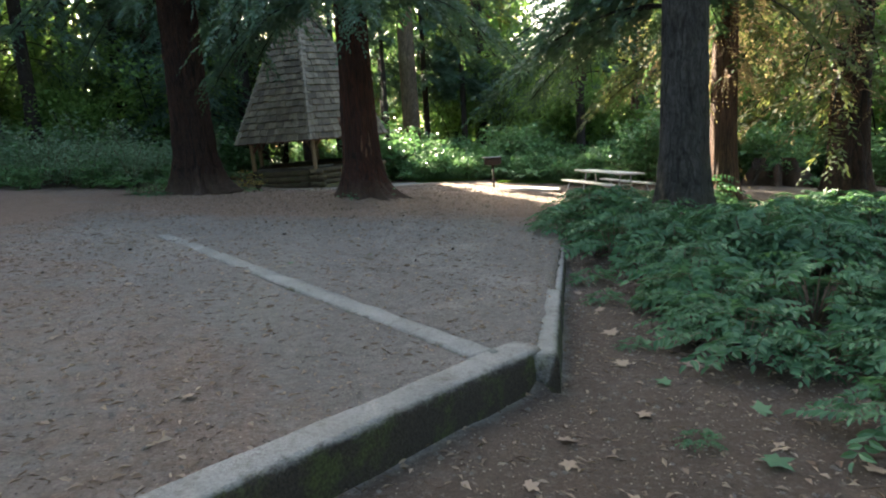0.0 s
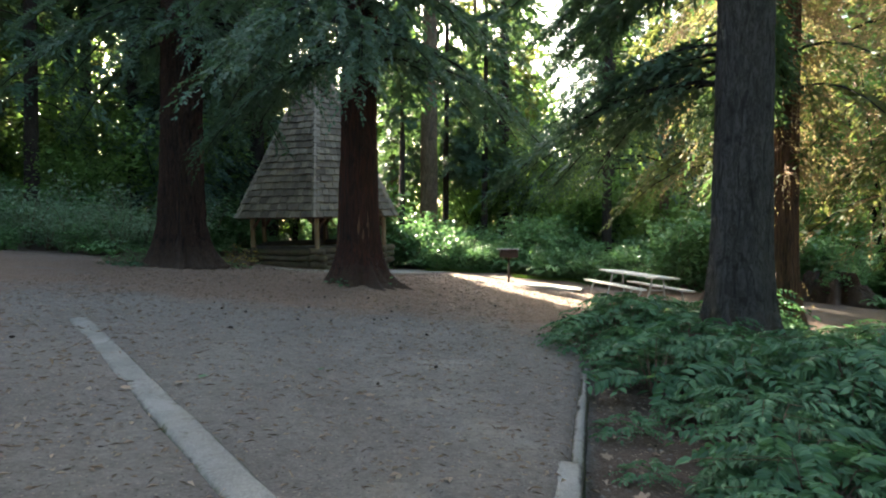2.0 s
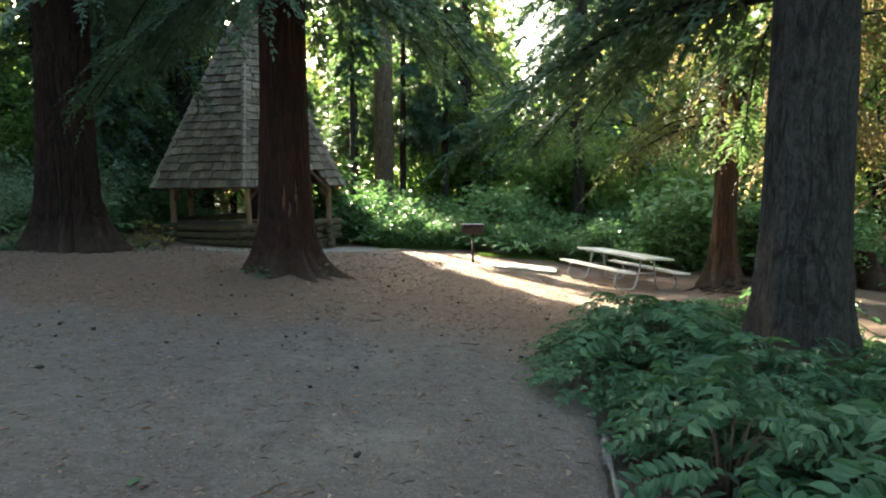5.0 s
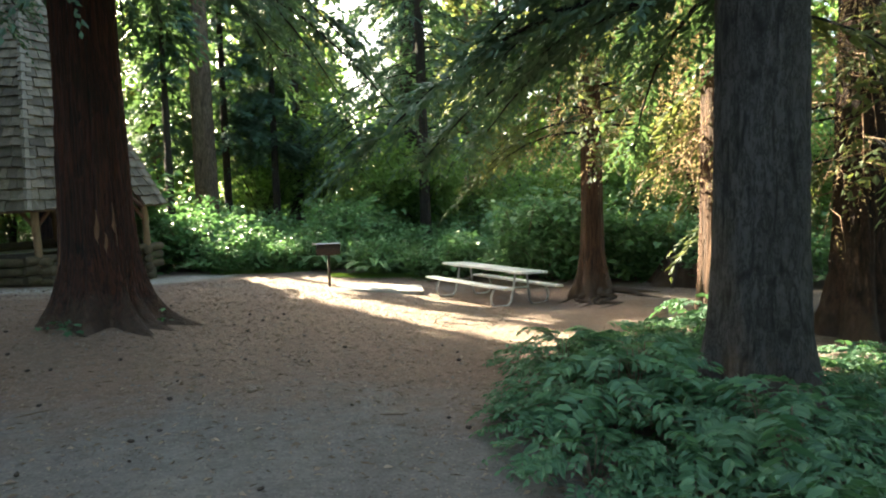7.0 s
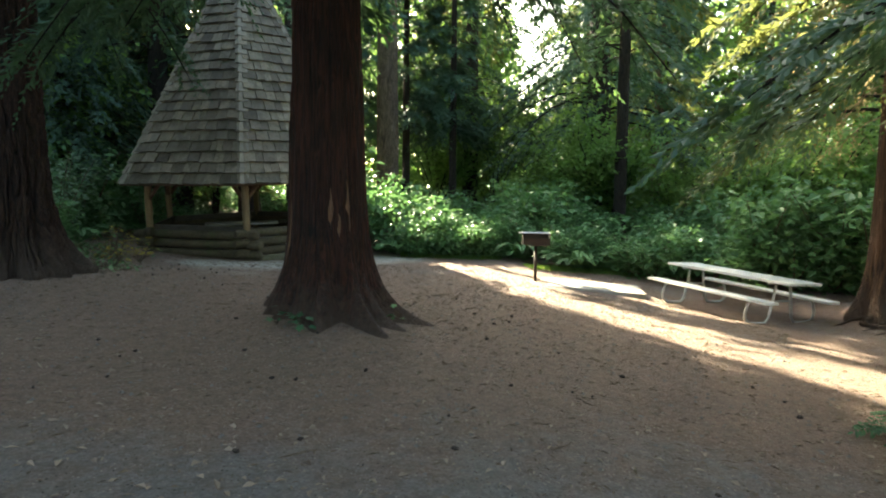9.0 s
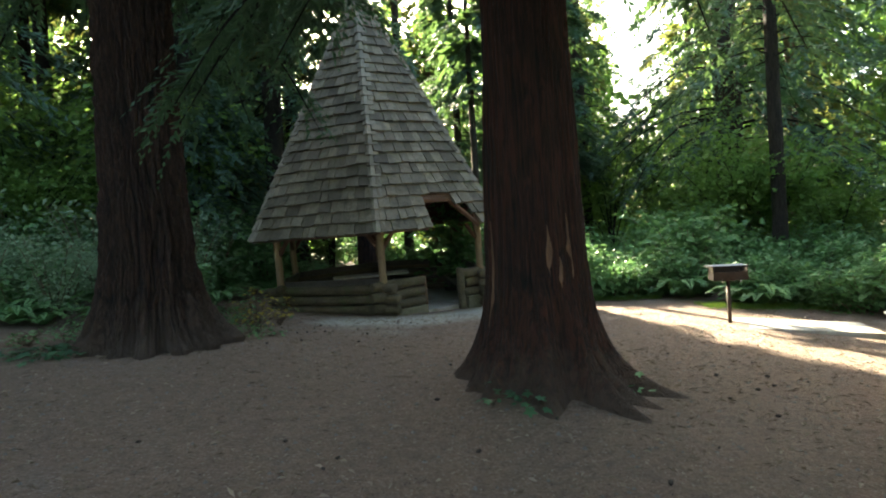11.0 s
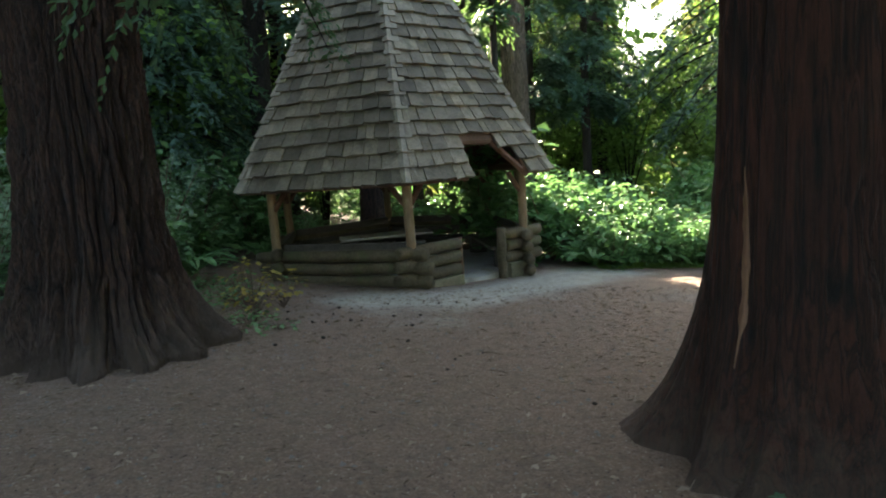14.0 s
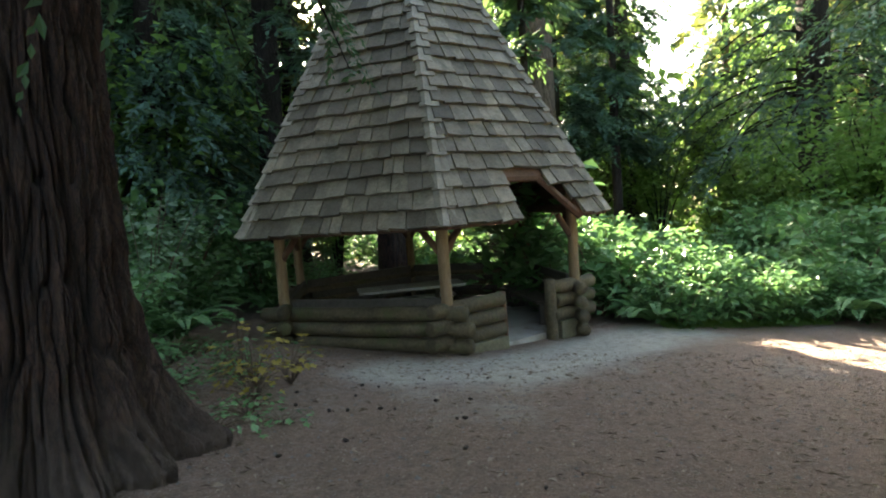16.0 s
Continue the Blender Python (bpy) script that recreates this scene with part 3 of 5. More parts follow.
def plank_table(name, length, m, top_mat, leg_mat, label, pipe=True, planks=4):
    """A picnic table: planks on two frames, a bench on each side."""
    t = base(name, m, label, "picnic table")
    w = 0.72 / planks
    for i in range(planks):
        y = -0.36 + w * (i + 0.5)
        part("tabletop_plank", box((length, w - 0.012, 0.045), (random.uniform(-0.006, 0.006), y, 0.74), 0.008), top_mat, t)
    for s in (-1, 1):
        for i in range(2):
            part("bench_plank", box((length, 0.125, 0.045), (0, s * (0.62 + 0.135 * i), 0.435), 0.008), top_mat, t)
    for e in (-1, 1):
        x = e * (length / 2 - 0.42)
        if pipe:
            for s in (-1, 1):
                pts = [(x, s * 0.16, 0.7), (x, s * 0.2, 0.42), (x, s * 0.26, 0.12), (x, s * 0.33, 0.04), (x, s * 0.5, 0.03), (x, s * 0.68, 0.04), (x, s * 0.77, 0.1), (x, s * 0.79, 0.22), (x, s * 0.74, 0.36), (x, s * 0.68, 0.41)]
                leg = part("pipe_leg", rod(pts, 0.024, 10), leg_mat, t, "bent galvanised pipe leg", True)
                part("brace", rod([(x, s * 0.1, 0.68), (x - e * 0.35, s * 0.05, 0.7)], 0.015, 8), leg_mat, leg, "", True)
            part("cross_bar", rod([(x, -0.34, 0.7), (x, 0.34, 0.7)], 0.022, 10), leg_mat, t, "", True)
            part("cross_bar", rod([(x, -0.2, 0.4), (x, 0.2, 0.4)], 0.018, 10), leg_mat, t, "", True)
        else:
            for s in (-1, 1):
                part("leg", box((0.06, 0.1, 0.86), (x, s * 0.36, 0.37), 0.01, Matrix.Rotation(radians(28 * s), 3, "X")), leg_mat, t)
            part("cross_bar", box((0.05, 1.5, 0.1), (x + 0.055, 0, 0.37), 0.01), leg_mat, t)
    return t


plank_table("picnic_table", 1.9, SH_M @ Matrix.Translation((-0.25, -0.15, 0.04)) @ pose(0, 0, 0, 0, 0, 14), M_WOODTOP, M_RAIL, "grey plank picnic table under the shelter roof", False, 5)

# ---- picnic table, slab and grill ----
plank_table("picnic_table", 2.78, Matrix.Translation((5.09, 19.28, -0.49)) @ pose(0, 0, 0, 0, 2.9, 0) @ pose(0, 0, 0, 0, 0, -73.4) @ Matrix.Diagonal((1.04, 1.04, 1.04, 1)), M_ALU, M_PIPE, "pale plank picnic table on bent galvanised pipe legs", True, 4)

slab_m = Matrix.Translation((2.85, 21.0, ground_z(2.85, 21.0) - 0.08)) @ pose(0, 0, 0, 0, 3.4, 0) @ pose(0, 0, 0, 0, 0, -14)
slab = tagged(part("tent_pad", box((2.15, 1.3, 0.34), (0, 0, -0.06), 0.015), M_SLAB), "low concrete slab beside the grill", "slab")
slab.matrix_world = slab_m


def grill(m):
    g = base("park_grill", m, "black steel park grill on a post", "grill")
    part("post", rod([(0, 0, -0.2), (0, 0, 0.79)], 0.034, 12), M_IRON, g, "", True)
    part("mount_plate", box((0.2, 0.16, 0.02), (0, 0, 0.765), 0.004), M_IRON, g)
    w, d, h, t = 0.56, 0.4, 0.25, 0.012
    body = box((w, d, t), (0, 0, 0.782), 0.002)
    box((w, t, h), (0, d / 2, 0.78 + h / 2), 0.002, None, body)
    box((t, d, h), (-w / 2, 0, 0.78 + h / 2), 0.002, None, body)
    box((t, d, h), (w / 2, 0, 0.78 + h / 2), 0.002, None, body)
    box((w, t, h * 0.6), (0, -d / 2, 0.78 + h * 0.3), 0.002, None, body)
    firebox = part("firebox", body, M_IRON, g, "sooty rusted firebox")
    gr = bmesh.new()
    for i in range(9):
        y = -d / 2 + 0.02 + i * (d - 0.04) / 8
        rod([(-w / 2, y, 1.035), (w / 2, y, 1.035)], 0.0045, 6, gr)
    for x in (-w / 2, w / 2):
        rod([(x, -d / 2, 1.035), (x, d / 2, 1.035)], 0.008, 6, gr)
    grate = part("grate", gr, M_STEEL, g, "bright worn cooking grate")
    for s in (-1, 1):
        part("grate_handle", rod([(-w / 2, s * 0.1, 1.035), (-w / 2 - 0.09, s * 0.1, 1.035), (-w / 2 - 0.1, s * 0.1, 1.02)], 0.009, 8), M_STEEL, grate)
    for x in (-0.14, 0.16):
        part("hook", rod([(x, -d / 2 + 0.02, 0.78), (x, -d / 2 - 0.02, 0.755), (x, -d / 2 - 0.03, 0.77)], 0.01, 6), M_STEEL, firebox)
    return g


grill(Matrix.Translation((1.68, 21.1, ground_z(1.68, 21.1))) @ pose(0, 0, 0, 0, 0, -8))


# ---- trees ----
def trunk_mesh(name, radius, height, mat, flare=0.5, roots=6, reach=0.5, furrow=0.03, lobes=0.05, seed=1, na=96, nz=120, lean=(0, 0), cell=7.0, taper=0.55, root_turn=0.0, grainz=1.5, spurs=()):
    """A tapered trunk with buttress roots at the foot and furrowed bark. flare: how much wider it is at the ground."""
    zs = np.concatenate([np.linspace(-0.35, 2.0, nz // 2), np.linspace(2.06, 6.5, nz // 3), np.linspace(6.8, height, nz - nz // 2 - nz // 3)])
    A, Z = np.meshgrid(np.linspace(0, 2 * np.pi, na, endpoint=False), zs)
    h = np.clip(Z, 0, None)
    r = radius * (1 - taper * h / height)
    ca, sa = np.cos(A), np.sin(A)
    foot = np.exp(-h / 0.42)
    swell = np.exp(-h / 1.1)
    wob = vnoise(ca * 1.5 + 7, sa * 1.5, Z * 0.3, seed) * 2.2
    rootw = np.abs(np.cos(0.5 * roots * (A - root_turn) + wob)) ** 2.2
    r = r * (1 + flare * 0.35 * swell) + reach * foot * (0.25 + rootw)
    for ang, long, wide, tall in spurs:
        da = (A - ang + np.pi) % (2 * np.pi) - np.pi
        r = r + long * np.exp(-(da / wide) ** 2) * np.exp(-h / tall)
    r = r * (1 + lobes * (np.cos(roots * A + wob * 2) * (0.3 + swell) + (vnoise(ca * 2, sa * 2, Z * 0.5, seed + 1) - 0.5) * 2))
    wx, wy = vnoise(ca * 4, sa * 4, Z * 2.2, seed + 5) - 0.5, vnoise(ca * 4, sa * 4, Z * 2.2, seed + 6) - 0.5
    n1 = vnoise(ca * cell + wx * 1.6, sa * cell + wy * 1.6, Z * grainz, seed + 2)
    n2 = vnoise(ca * cell * 2.1 + wx, sa * cell * 2.1 + wy, Z * grainz * 2.3, seed + 3)
    n3 = vnoise(ca * cell * 1.4, sa * cell * 1.4, Z * 14, seed + 4)
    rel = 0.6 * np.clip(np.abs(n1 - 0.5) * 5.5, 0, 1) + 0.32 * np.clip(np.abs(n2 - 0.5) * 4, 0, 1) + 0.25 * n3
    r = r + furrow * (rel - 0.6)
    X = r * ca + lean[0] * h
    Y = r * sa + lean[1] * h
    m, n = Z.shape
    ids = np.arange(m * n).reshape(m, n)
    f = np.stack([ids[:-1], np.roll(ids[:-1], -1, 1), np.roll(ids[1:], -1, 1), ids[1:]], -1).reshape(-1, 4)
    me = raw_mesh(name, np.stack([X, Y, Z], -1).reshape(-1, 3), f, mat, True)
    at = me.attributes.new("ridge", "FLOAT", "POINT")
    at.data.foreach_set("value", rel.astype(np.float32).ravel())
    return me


def unit(v):
    return v / np.maximum(np.linalg.norm(v, axis=-1, keepdims=True), 1e-6)


def leaves(P, D, N, length, width, fold=0.25):
    """Arrays for pointed leaves: base points P, axes D, face normals N. Four corners, two folded triangles each."""
    D, N = unit(D), unit(N)
    S = unit(np.cross(D, N))
    N = np.cross(S, D)
    L, W = np.reshape(length, (-1, 1)) * np.ones((len(P), 1)), np.reshape(width, (-1, 1)) * np.ones((len(P), 1))
    mid = P + D * L * 0.45
    v = np.stack([P, mid + S * W * 0.5 + N * W * fold, P + D * L - N * L * 0.12, mid - S * W * 0.5 + N * W * fold], 1)
    n = len(P)
    k = np.arange(n)[:, None] * 4
    f = np.concatenate([k + np.array([[0, 2, 1]]), k + np.array([[0, 3, 2]])], 0)
    return v.reshape(-1, 3), f


def spray_leaves(C, D, g, per=14, size=0.5, leaf=0.11, droop=0.5):
    """Flat drooping fronds: at every C, along D, per leaflets on both sides of a bending axis."""
    n = len(C)
    s = np.tile(np.linspace(0.08, 1.0, per), n)
    C2, D2 = np.repeat(C, per, 0), np.repeat(unit(D), per, 0)
    size2 = np.repeat(size * g.uniform(0.6, 1.3, n), per)
    side = np.tile(np.where(np.arange(per) % 2, 1.0, -1.0), n)
    up = np.array([[0.0, 0.0, 1.0]])
    S = unit(np.cross(D2, up + g.normal(0, 0.25, (n, 3)).repeat(per, 0)))
    P = C2 + D2 * (s * size2)[:, None]
    P[:, 2] -= droop * size2 * s ** 2
    P += g.normal(0, 0.012, P.shape)
    ax = D2 * 0.75 + S * (side * (1.0 - 0.75 * s))[:, None] + up * (-droop * 1.3 * s - 0.15)[:, None]
    ax += g.normal(0, 0.18, ax.shape)
    nrm = np.cross(D2, S) * 1.0 + g.normal(0, 0.3, ax.shape)
    ln = leaf * g.uniform(0.7, 1.5, len(P)) * (1.25 - 0.6 * s)
    return leaves(P, ax, nrm, ln, ln * 0.42, 0.12)


def conifer_crown(g, z0, z1, spread, boughs, sprays=11, per=12, frond=0.55, leaf=0.15, droop=0.5, sweep=0.25, arc=(0, 360), top=0.15):
    """Boughs from z0 to z1; returns leaf arrays and bough lines."""
    V, F, lines, off = [], [], [], 0
    for i in range(boughs):
        f = (i + g.uniform(0, 1)) / boughs
        z = z0 + (z1 - z0) * f ** 1.25
        a = radians(g.uniform(*arc))
        L = spread * (1 - (1 - top) * f) * g.uniform(0.65, 1.15)
        s = np.linspace(0.0, 1.0, 7)
        out = np.array([math.cos(a), math.sin(a)])
        path = np.zeros((7, 3))
        path[:, :2] = out * (L * s)[:, None]
        bend = g.uniform(-0.15, 0.15)
        path[:, 0] += -out[1] * bend * L * s ** 2
        path[:, 1] += out[0] * bend * L * s ** 2
        path[:, 2] = z + L * (sweep * s - (sweep + droop * 0.8) * s ** 2)
        lines.append((path, [max(0.008, 0.035 * L / 3 * (1 - 0.85 * q)) for q in s]))
        n = max(3, int(sprays * (0.4 + 0.6 * L / spread)))
        q = g.uniform(0.18, 1.0, n)
        C = np.stack([np.interp(q, s, path[:, c]) for c in range(3)], 1)
        ang = a + g.choice([-1, 1], n) * g.uniform(0.3, 1.25, n) * (1.1 - 0.6 * q)
        D = np.stack([np.cos(ang), np.sin(ang), g.uniform(-0.55, 0.05, n)], 1)
        v, fc = spray_leaves(C, D, g, per, frond * (1.2 - 0.5 * f), leaf, droop)
        V.append(v)
        F.append(fc + off)
        off += len(v)
    return np.concatenate(V), np.concatenate(F), lines


def tree_from(name, m, label, trunk_me, crown_me, bough_me, category="tree", group="", crown_label=""):
    t = base(name, m, label, category, group)
    link("trunk", trunk_me, t)
    if crown_me:
        tagged(link("crown", crown_me, t, crown_label), kind="stuff")
    if bough_me:
        tagged(link("branchwork", bough_me, t), kind="stuff")
    return t


def two_crowns(g, low, high):
    v, f, lines = conifer_crown(g, **low)
    v2, f2, lines2 = conifer_crown(g, **high)
    return np.concatenate([v, v2]), np.concatenate([f, f2 + len(v)]), lines + lines2


def conifer(name, x, y, radius, height, mat, label, seed, low=None, leaf_mat=M_CEDAR, lift=0.0, group="", mid=13, spread_up=3.0, high_boughs=30, **kw):
    """low: the boughs in view; above mid they go on coarser."""
    g = np.random.default_rng(seed)
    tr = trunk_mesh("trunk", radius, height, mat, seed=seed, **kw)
    high = dict(z0=mid, z1=height - 1, spread=spread_up, boughs=high_boughs, sprays=9, per=7, frond=1.1, leaf=0.6, droop=0.45)
    v, f, lines = two_crowns(g, dict(low, z1=low.get("z1", mid)), high)
    return tree_from(name, on_land(x, y, 0, lift), label, tr, raw_mesh("crown", v, f, leaf_mat), rods_mesh("branchwork", lines, M_DARKBARK, 5), "tree", group)


NEAR = dict(sprays=46, per=16, frond=0.6, leaf=0.13, droop=0.6, top=0.8)
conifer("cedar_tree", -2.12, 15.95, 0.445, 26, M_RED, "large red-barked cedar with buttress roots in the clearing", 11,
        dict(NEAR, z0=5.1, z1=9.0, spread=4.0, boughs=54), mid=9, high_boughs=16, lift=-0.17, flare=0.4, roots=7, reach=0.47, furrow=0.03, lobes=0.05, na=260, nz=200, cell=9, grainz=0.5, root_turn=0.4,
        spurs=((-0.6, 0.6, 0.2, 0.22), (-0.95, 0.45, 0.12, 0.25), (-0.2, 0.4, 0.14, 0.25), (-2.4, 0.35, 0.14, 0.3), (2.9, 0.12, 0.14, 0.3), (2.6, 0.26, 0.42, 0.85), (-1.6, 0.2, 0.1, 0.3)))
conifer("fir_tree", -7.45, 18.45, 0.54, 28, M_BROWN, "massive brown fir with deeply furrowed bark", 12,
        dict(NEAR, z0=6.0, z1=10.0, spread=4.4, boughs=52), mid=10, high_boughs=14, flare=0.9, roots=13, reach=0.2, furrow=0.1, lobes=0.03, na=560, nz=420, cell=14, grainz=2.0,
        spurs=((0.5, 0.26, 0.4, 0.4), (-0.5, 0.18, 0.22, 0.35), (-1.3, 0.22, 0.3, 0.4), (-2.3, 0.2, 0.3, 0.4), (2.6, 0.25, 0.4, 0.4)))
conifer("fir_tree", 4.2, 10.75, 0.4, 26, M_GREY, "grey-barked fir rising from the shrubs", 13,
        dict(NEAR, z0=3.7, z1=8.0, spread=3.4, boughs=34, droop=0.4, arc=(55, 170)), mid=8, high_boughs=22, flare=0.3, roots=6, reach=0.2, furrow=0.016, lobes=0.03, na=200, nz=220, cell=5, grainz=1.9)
LOW = dict(sprays=20, per=13, frond=0.6, leaf=0.16, droop=0.62, top=0.7)
conifer("cedar_tree", 6.95, 17.95, 0.235, 20, M_RED_SUNLIT, "slim reddish cedar with bare roots beside the table", 14,
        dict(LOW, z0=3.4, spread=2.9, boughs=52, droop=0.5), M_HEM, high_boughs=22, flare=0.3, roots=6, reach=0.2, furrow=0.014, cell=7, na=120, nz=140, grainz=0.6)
conifer("cedar_tree", 5.99, 13.17, 0.27, 20, M_RED_SUNLIT, "slim red-barked cedar at the edge of the shrubs", 15,
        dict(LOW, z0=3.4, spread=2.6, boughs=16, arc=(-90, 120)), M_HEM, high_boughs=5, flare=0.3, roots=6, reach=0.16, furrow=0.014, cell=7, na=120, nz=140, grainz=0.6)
conifer("cedar_tree", 8.75, 13.3, 0.36, 20, M_BROWN, "brown cedar with low hanging boughs", 16,
        dict(LOW, z0=2.6, spread=3.4, boughs=34), M_HEM, high_boughs=10, flare=0.4, roots=6, reach=0.3, furrow=0.03, cell=6, na=120, nz=140)
FAR = dict(sprays=13, per=10, frond=0.9, leaf=0.28, droop=0.55, top=0.6)
conifer("fir_tree", -1.75, 35.5, 0.5, 30, M_TAN, "tall straight tan-barked fir behind the shelter", 17,
        dict(FAR, z0=17.5, z1=21, spread=2.4, boughs=8), mid=20, spread_up=2.2, high_boughs=16, flare=0.3, reach=0.2, furrow=0.05, cell=6, na=90, nz=120)
conifer("fir_tree", 2.7, 42.0, 0.42, 28, M_DARKBARK, "dark straight fir trunk deep in the wood", 18,
        dict(FAR, z0=6, spread=3.6, boughs=40), mid=15, flare=0.2, reach=0.1, furrow=0.03, na=60, nz=60)
conifer("cedar_tree", 8.2, 37.0, 0.62, 28, M_DARKBARK, "broad dark cedar trunk deep in the wood", 19,
        dict(FAR, z0=5.5, spread=6.0, boughs=90, sprays=16), mid=18, flare=0.3, reach=0.2, furrow=0.03, na=60, nz=60)
# thin fir set to shade the ground between the two sun lanes
conifer("fir_tree", -2.75, 31.0, 0.14, 11, M_DARKBARK, "slim young fir behind the shelter", 23,
        dict(FAR, z0=6.5, spread=0.6, boughs=16, frond=0.4, sprays=6), mid=8.5, spread_up=0.6, high_boughs=10, flare=0.2, reach=0.08, furrow=0.02, na=40, nz=40)
# mostly hidden, added to shade the sun strip's far end and the grey fir
conifer("fir_tree", -5.2, 31.0, 0.16, 21, M_DARKBARK, "slim fir behind the shelter, added as a sun block", 25,
        dict(FAR, z0=2.6, z1=6.7, spread=1.2, boughs=84, frond=0.5, sprays=8), mid=12.5, spread_up=1.1, flare=0.2, reach=0.08, furrow=0.02, na=30, nz=30)
conifer("hemlock_tree", -6.4, 29.8, 0.36, 26, M_BROWN, "brown hemlock trunk close behind the shelter", 26,
        dict(FAR, z0=6.5, spread=2.6, boughs=30), mid=15, flare=0.3, reach=0.1, furrow=0.03, na=60, nz=60)
conifer("hemlock_tree", -11.2, 27.6, 0.3, 25, M_DARKBARK, "dark hemlock with low hanging boughs beyond the shelter", 28,
        dict(FAR, z0=2.6, z1=11.0, spread=2.5, boughs=90, sprays=16, frond=0.7, leaf=0.2), mid=11, flare=0.3, reach=0.1, furrow=0.03, na=60, nz=60)
conifer("fir_tree", -17.4, 23.5, 0.6, 27, M_GREY, "thick grey-barked fir at the clearing's edge", 29,
        dict(FAR, z0=7.5, spread=3.4, boughs=30), mid=14, flare=0.3, reach=0.15, furrow=0.03, na=100, nz=100)
# added firs whose high crowns shade the pad but leave sun for the maples
for x, y, k in ((-19.2, 32.6, 31), (-21.0, 34.0, 32), (-18.0, 34.6, 33), (-16.4, 32.0, 34)):
    conifer("fir_tree", x, y, 0.3, 27, M_DARKBARK, "tall bare-stemmed fir with a high crown, added to block the sun", k,
            dict(FAR, z0=11.5, z1=16.0, spread=3.0, boughs=34, droop=0.4), mid=16, flare=0.2, reach=0.1, furrow=0.02, na=40, nz=40)
# hemlocks added to keep the sun off the ground by the slim cedar
for x, y, k in ((-3.5, 38.0, 41), (-0.9, 38.0, 42), (1.4, 38.4, 43)):
    conifer("hemlock_tree", x, y, 0.2, 15.5, M_DARKBARK, "young dark hemlock deep in the wood, added to shade the ground", k,
            dict(FAR, z0=4.5, z1=14.3, spread=1.9, boughs=70, droop=0.4, frond=0.7), mid=14, spread_up=0.8, high_boughs=5, flare=0.2, reach=0.1, furrow=0.02, na=30, nz=40)
conifer("hemlock_tree", 6.6, 29.5, 0.22, 22, M_DARKBARK, "dark hemlock with wide drooping boughs behind the table", 27,
        dict(FAR, z0=6.8, z1=11.0, spread=3.2, boughs=26, sprays=18, frond=0.75, leaf=0.2), mid=11, high_boughs=4, flare=0.3, reach=0.1, furrow=0.03, na=40, nz=60)
conifer("fir_tree", -16.2, 24.6, 0.26, 24, M_DARKBARK, "slim dark fir at the clearing's edge", 24,
        dict(FAR, z0=4.5, spread=3.0, boughs=24), mid=12, flare=0.2, reach=0.1, furrow=0.02, na=50, nz=50)
conifer("fir_tree", -9.4, 30.0, 0.34, 26, M_DARKBARK, "slim dark fir behind the shelter", 20,
        dict(FAR, z0=5.5, spread=3.6, boughs=50), mid=15, flare=0.4, reach=0.2, furrow=0.03, na=60, nz=60)


# ---- the wood around ----
ACROSS = Vector((SUN_FROM.y, -SUN_FROM.x, 0.0))       # level, across the sun's way


def in_glade(x, y, r):
    """True where a crown of radius r would close the lane by which the sun reaches the table."""
    s = ACROSS.x * x + ACROSS.y * y
    return y > 14 and (8.3 - r < s < 10.1 + r or 11.3 - r < s < 12.6 + r or -5.4 - 0.6 * r < s < -2.6 + 0.6 * r and y > 27 or 12.6 < s < 16.2 and 22 < y < 60)


def sky_gap(x, y):
    """The two gaps in the wood by which the open sky shows low down."""
    return np.minimum(abs(x + 0.25 * y - 0.9), abs(x + 1 - 0.2235 * (y - 7.7)))


def in_clearing(x, y):
    if -12 < y < 24.6 and -9.5 < x < 8.0:
        return True
    if -12 < y < 21.5 and -17 < x <= -9.5:
        return True
    return False


g0 = np.random.default_rng(5)
WOOD = []
for i, (bm_, lm, h, z0, sp) in enumerate(((M_DARKBARK, M_CEDAR, 24, 3.0, 3.3), (M_TAN, M_HEM, 26, 6.0, 3.0), (M_DARKBARK, M_HEM, 21, 2.4, 3.2), (M_BROWN, M_CEDAR, 27, 5.0, 3.4))):
    g = np.random.default_rng(100 + i)
    v, f, lines = two_crowns(g, dict(z0=z0, z1=13, spread=sp, boughs=46, sprays=11, per=8, frond=1.0, leaf=0.38, droop=0.55, top=0.75),
                             dict(z0=12.5, z1=h - 0.5, spread=sp * 0.85, boughs=26, sprays=8, per=7, frond=1.2, leaf=0.75, droop=0.45))
    WOOD.append((trunk_mesh("trunk", 0.3, h, bm_, 0.3, 6, 0.15, 0.02, seed=30 + i, na=18, nz=24), raw_mesh("crown", v, f, lm), rods_mesh("branchwork", [(p[::2], r[::2]) for p, r in lines[:46]], M_DARKBARK, 3)))
LABELS = ("dark cedar with drooping boughs in the wood", "tall tan-barked fir in the wood", "sunlit young hemlock in the wood", "brown-barked fir in the wood")
KEEP = [(-2.08, 16), (-7.45, 18.45), (4.2, 10.75), (7.05, 17.9), (5.99, 13.17), (8.75, 13.3), (-1.6, 37), (2.7, 42), (8.2, 37), (-9.4, 30), (-11.2, 27.6), (-17.4, 23.5), (-19.2, 32.6), (-21.0, 34.0), (-18.0, 34.6), (-6.4, 29.8), (6.6, 29.5), (SH_X, SH_Y)]
placed = list(KEEP)
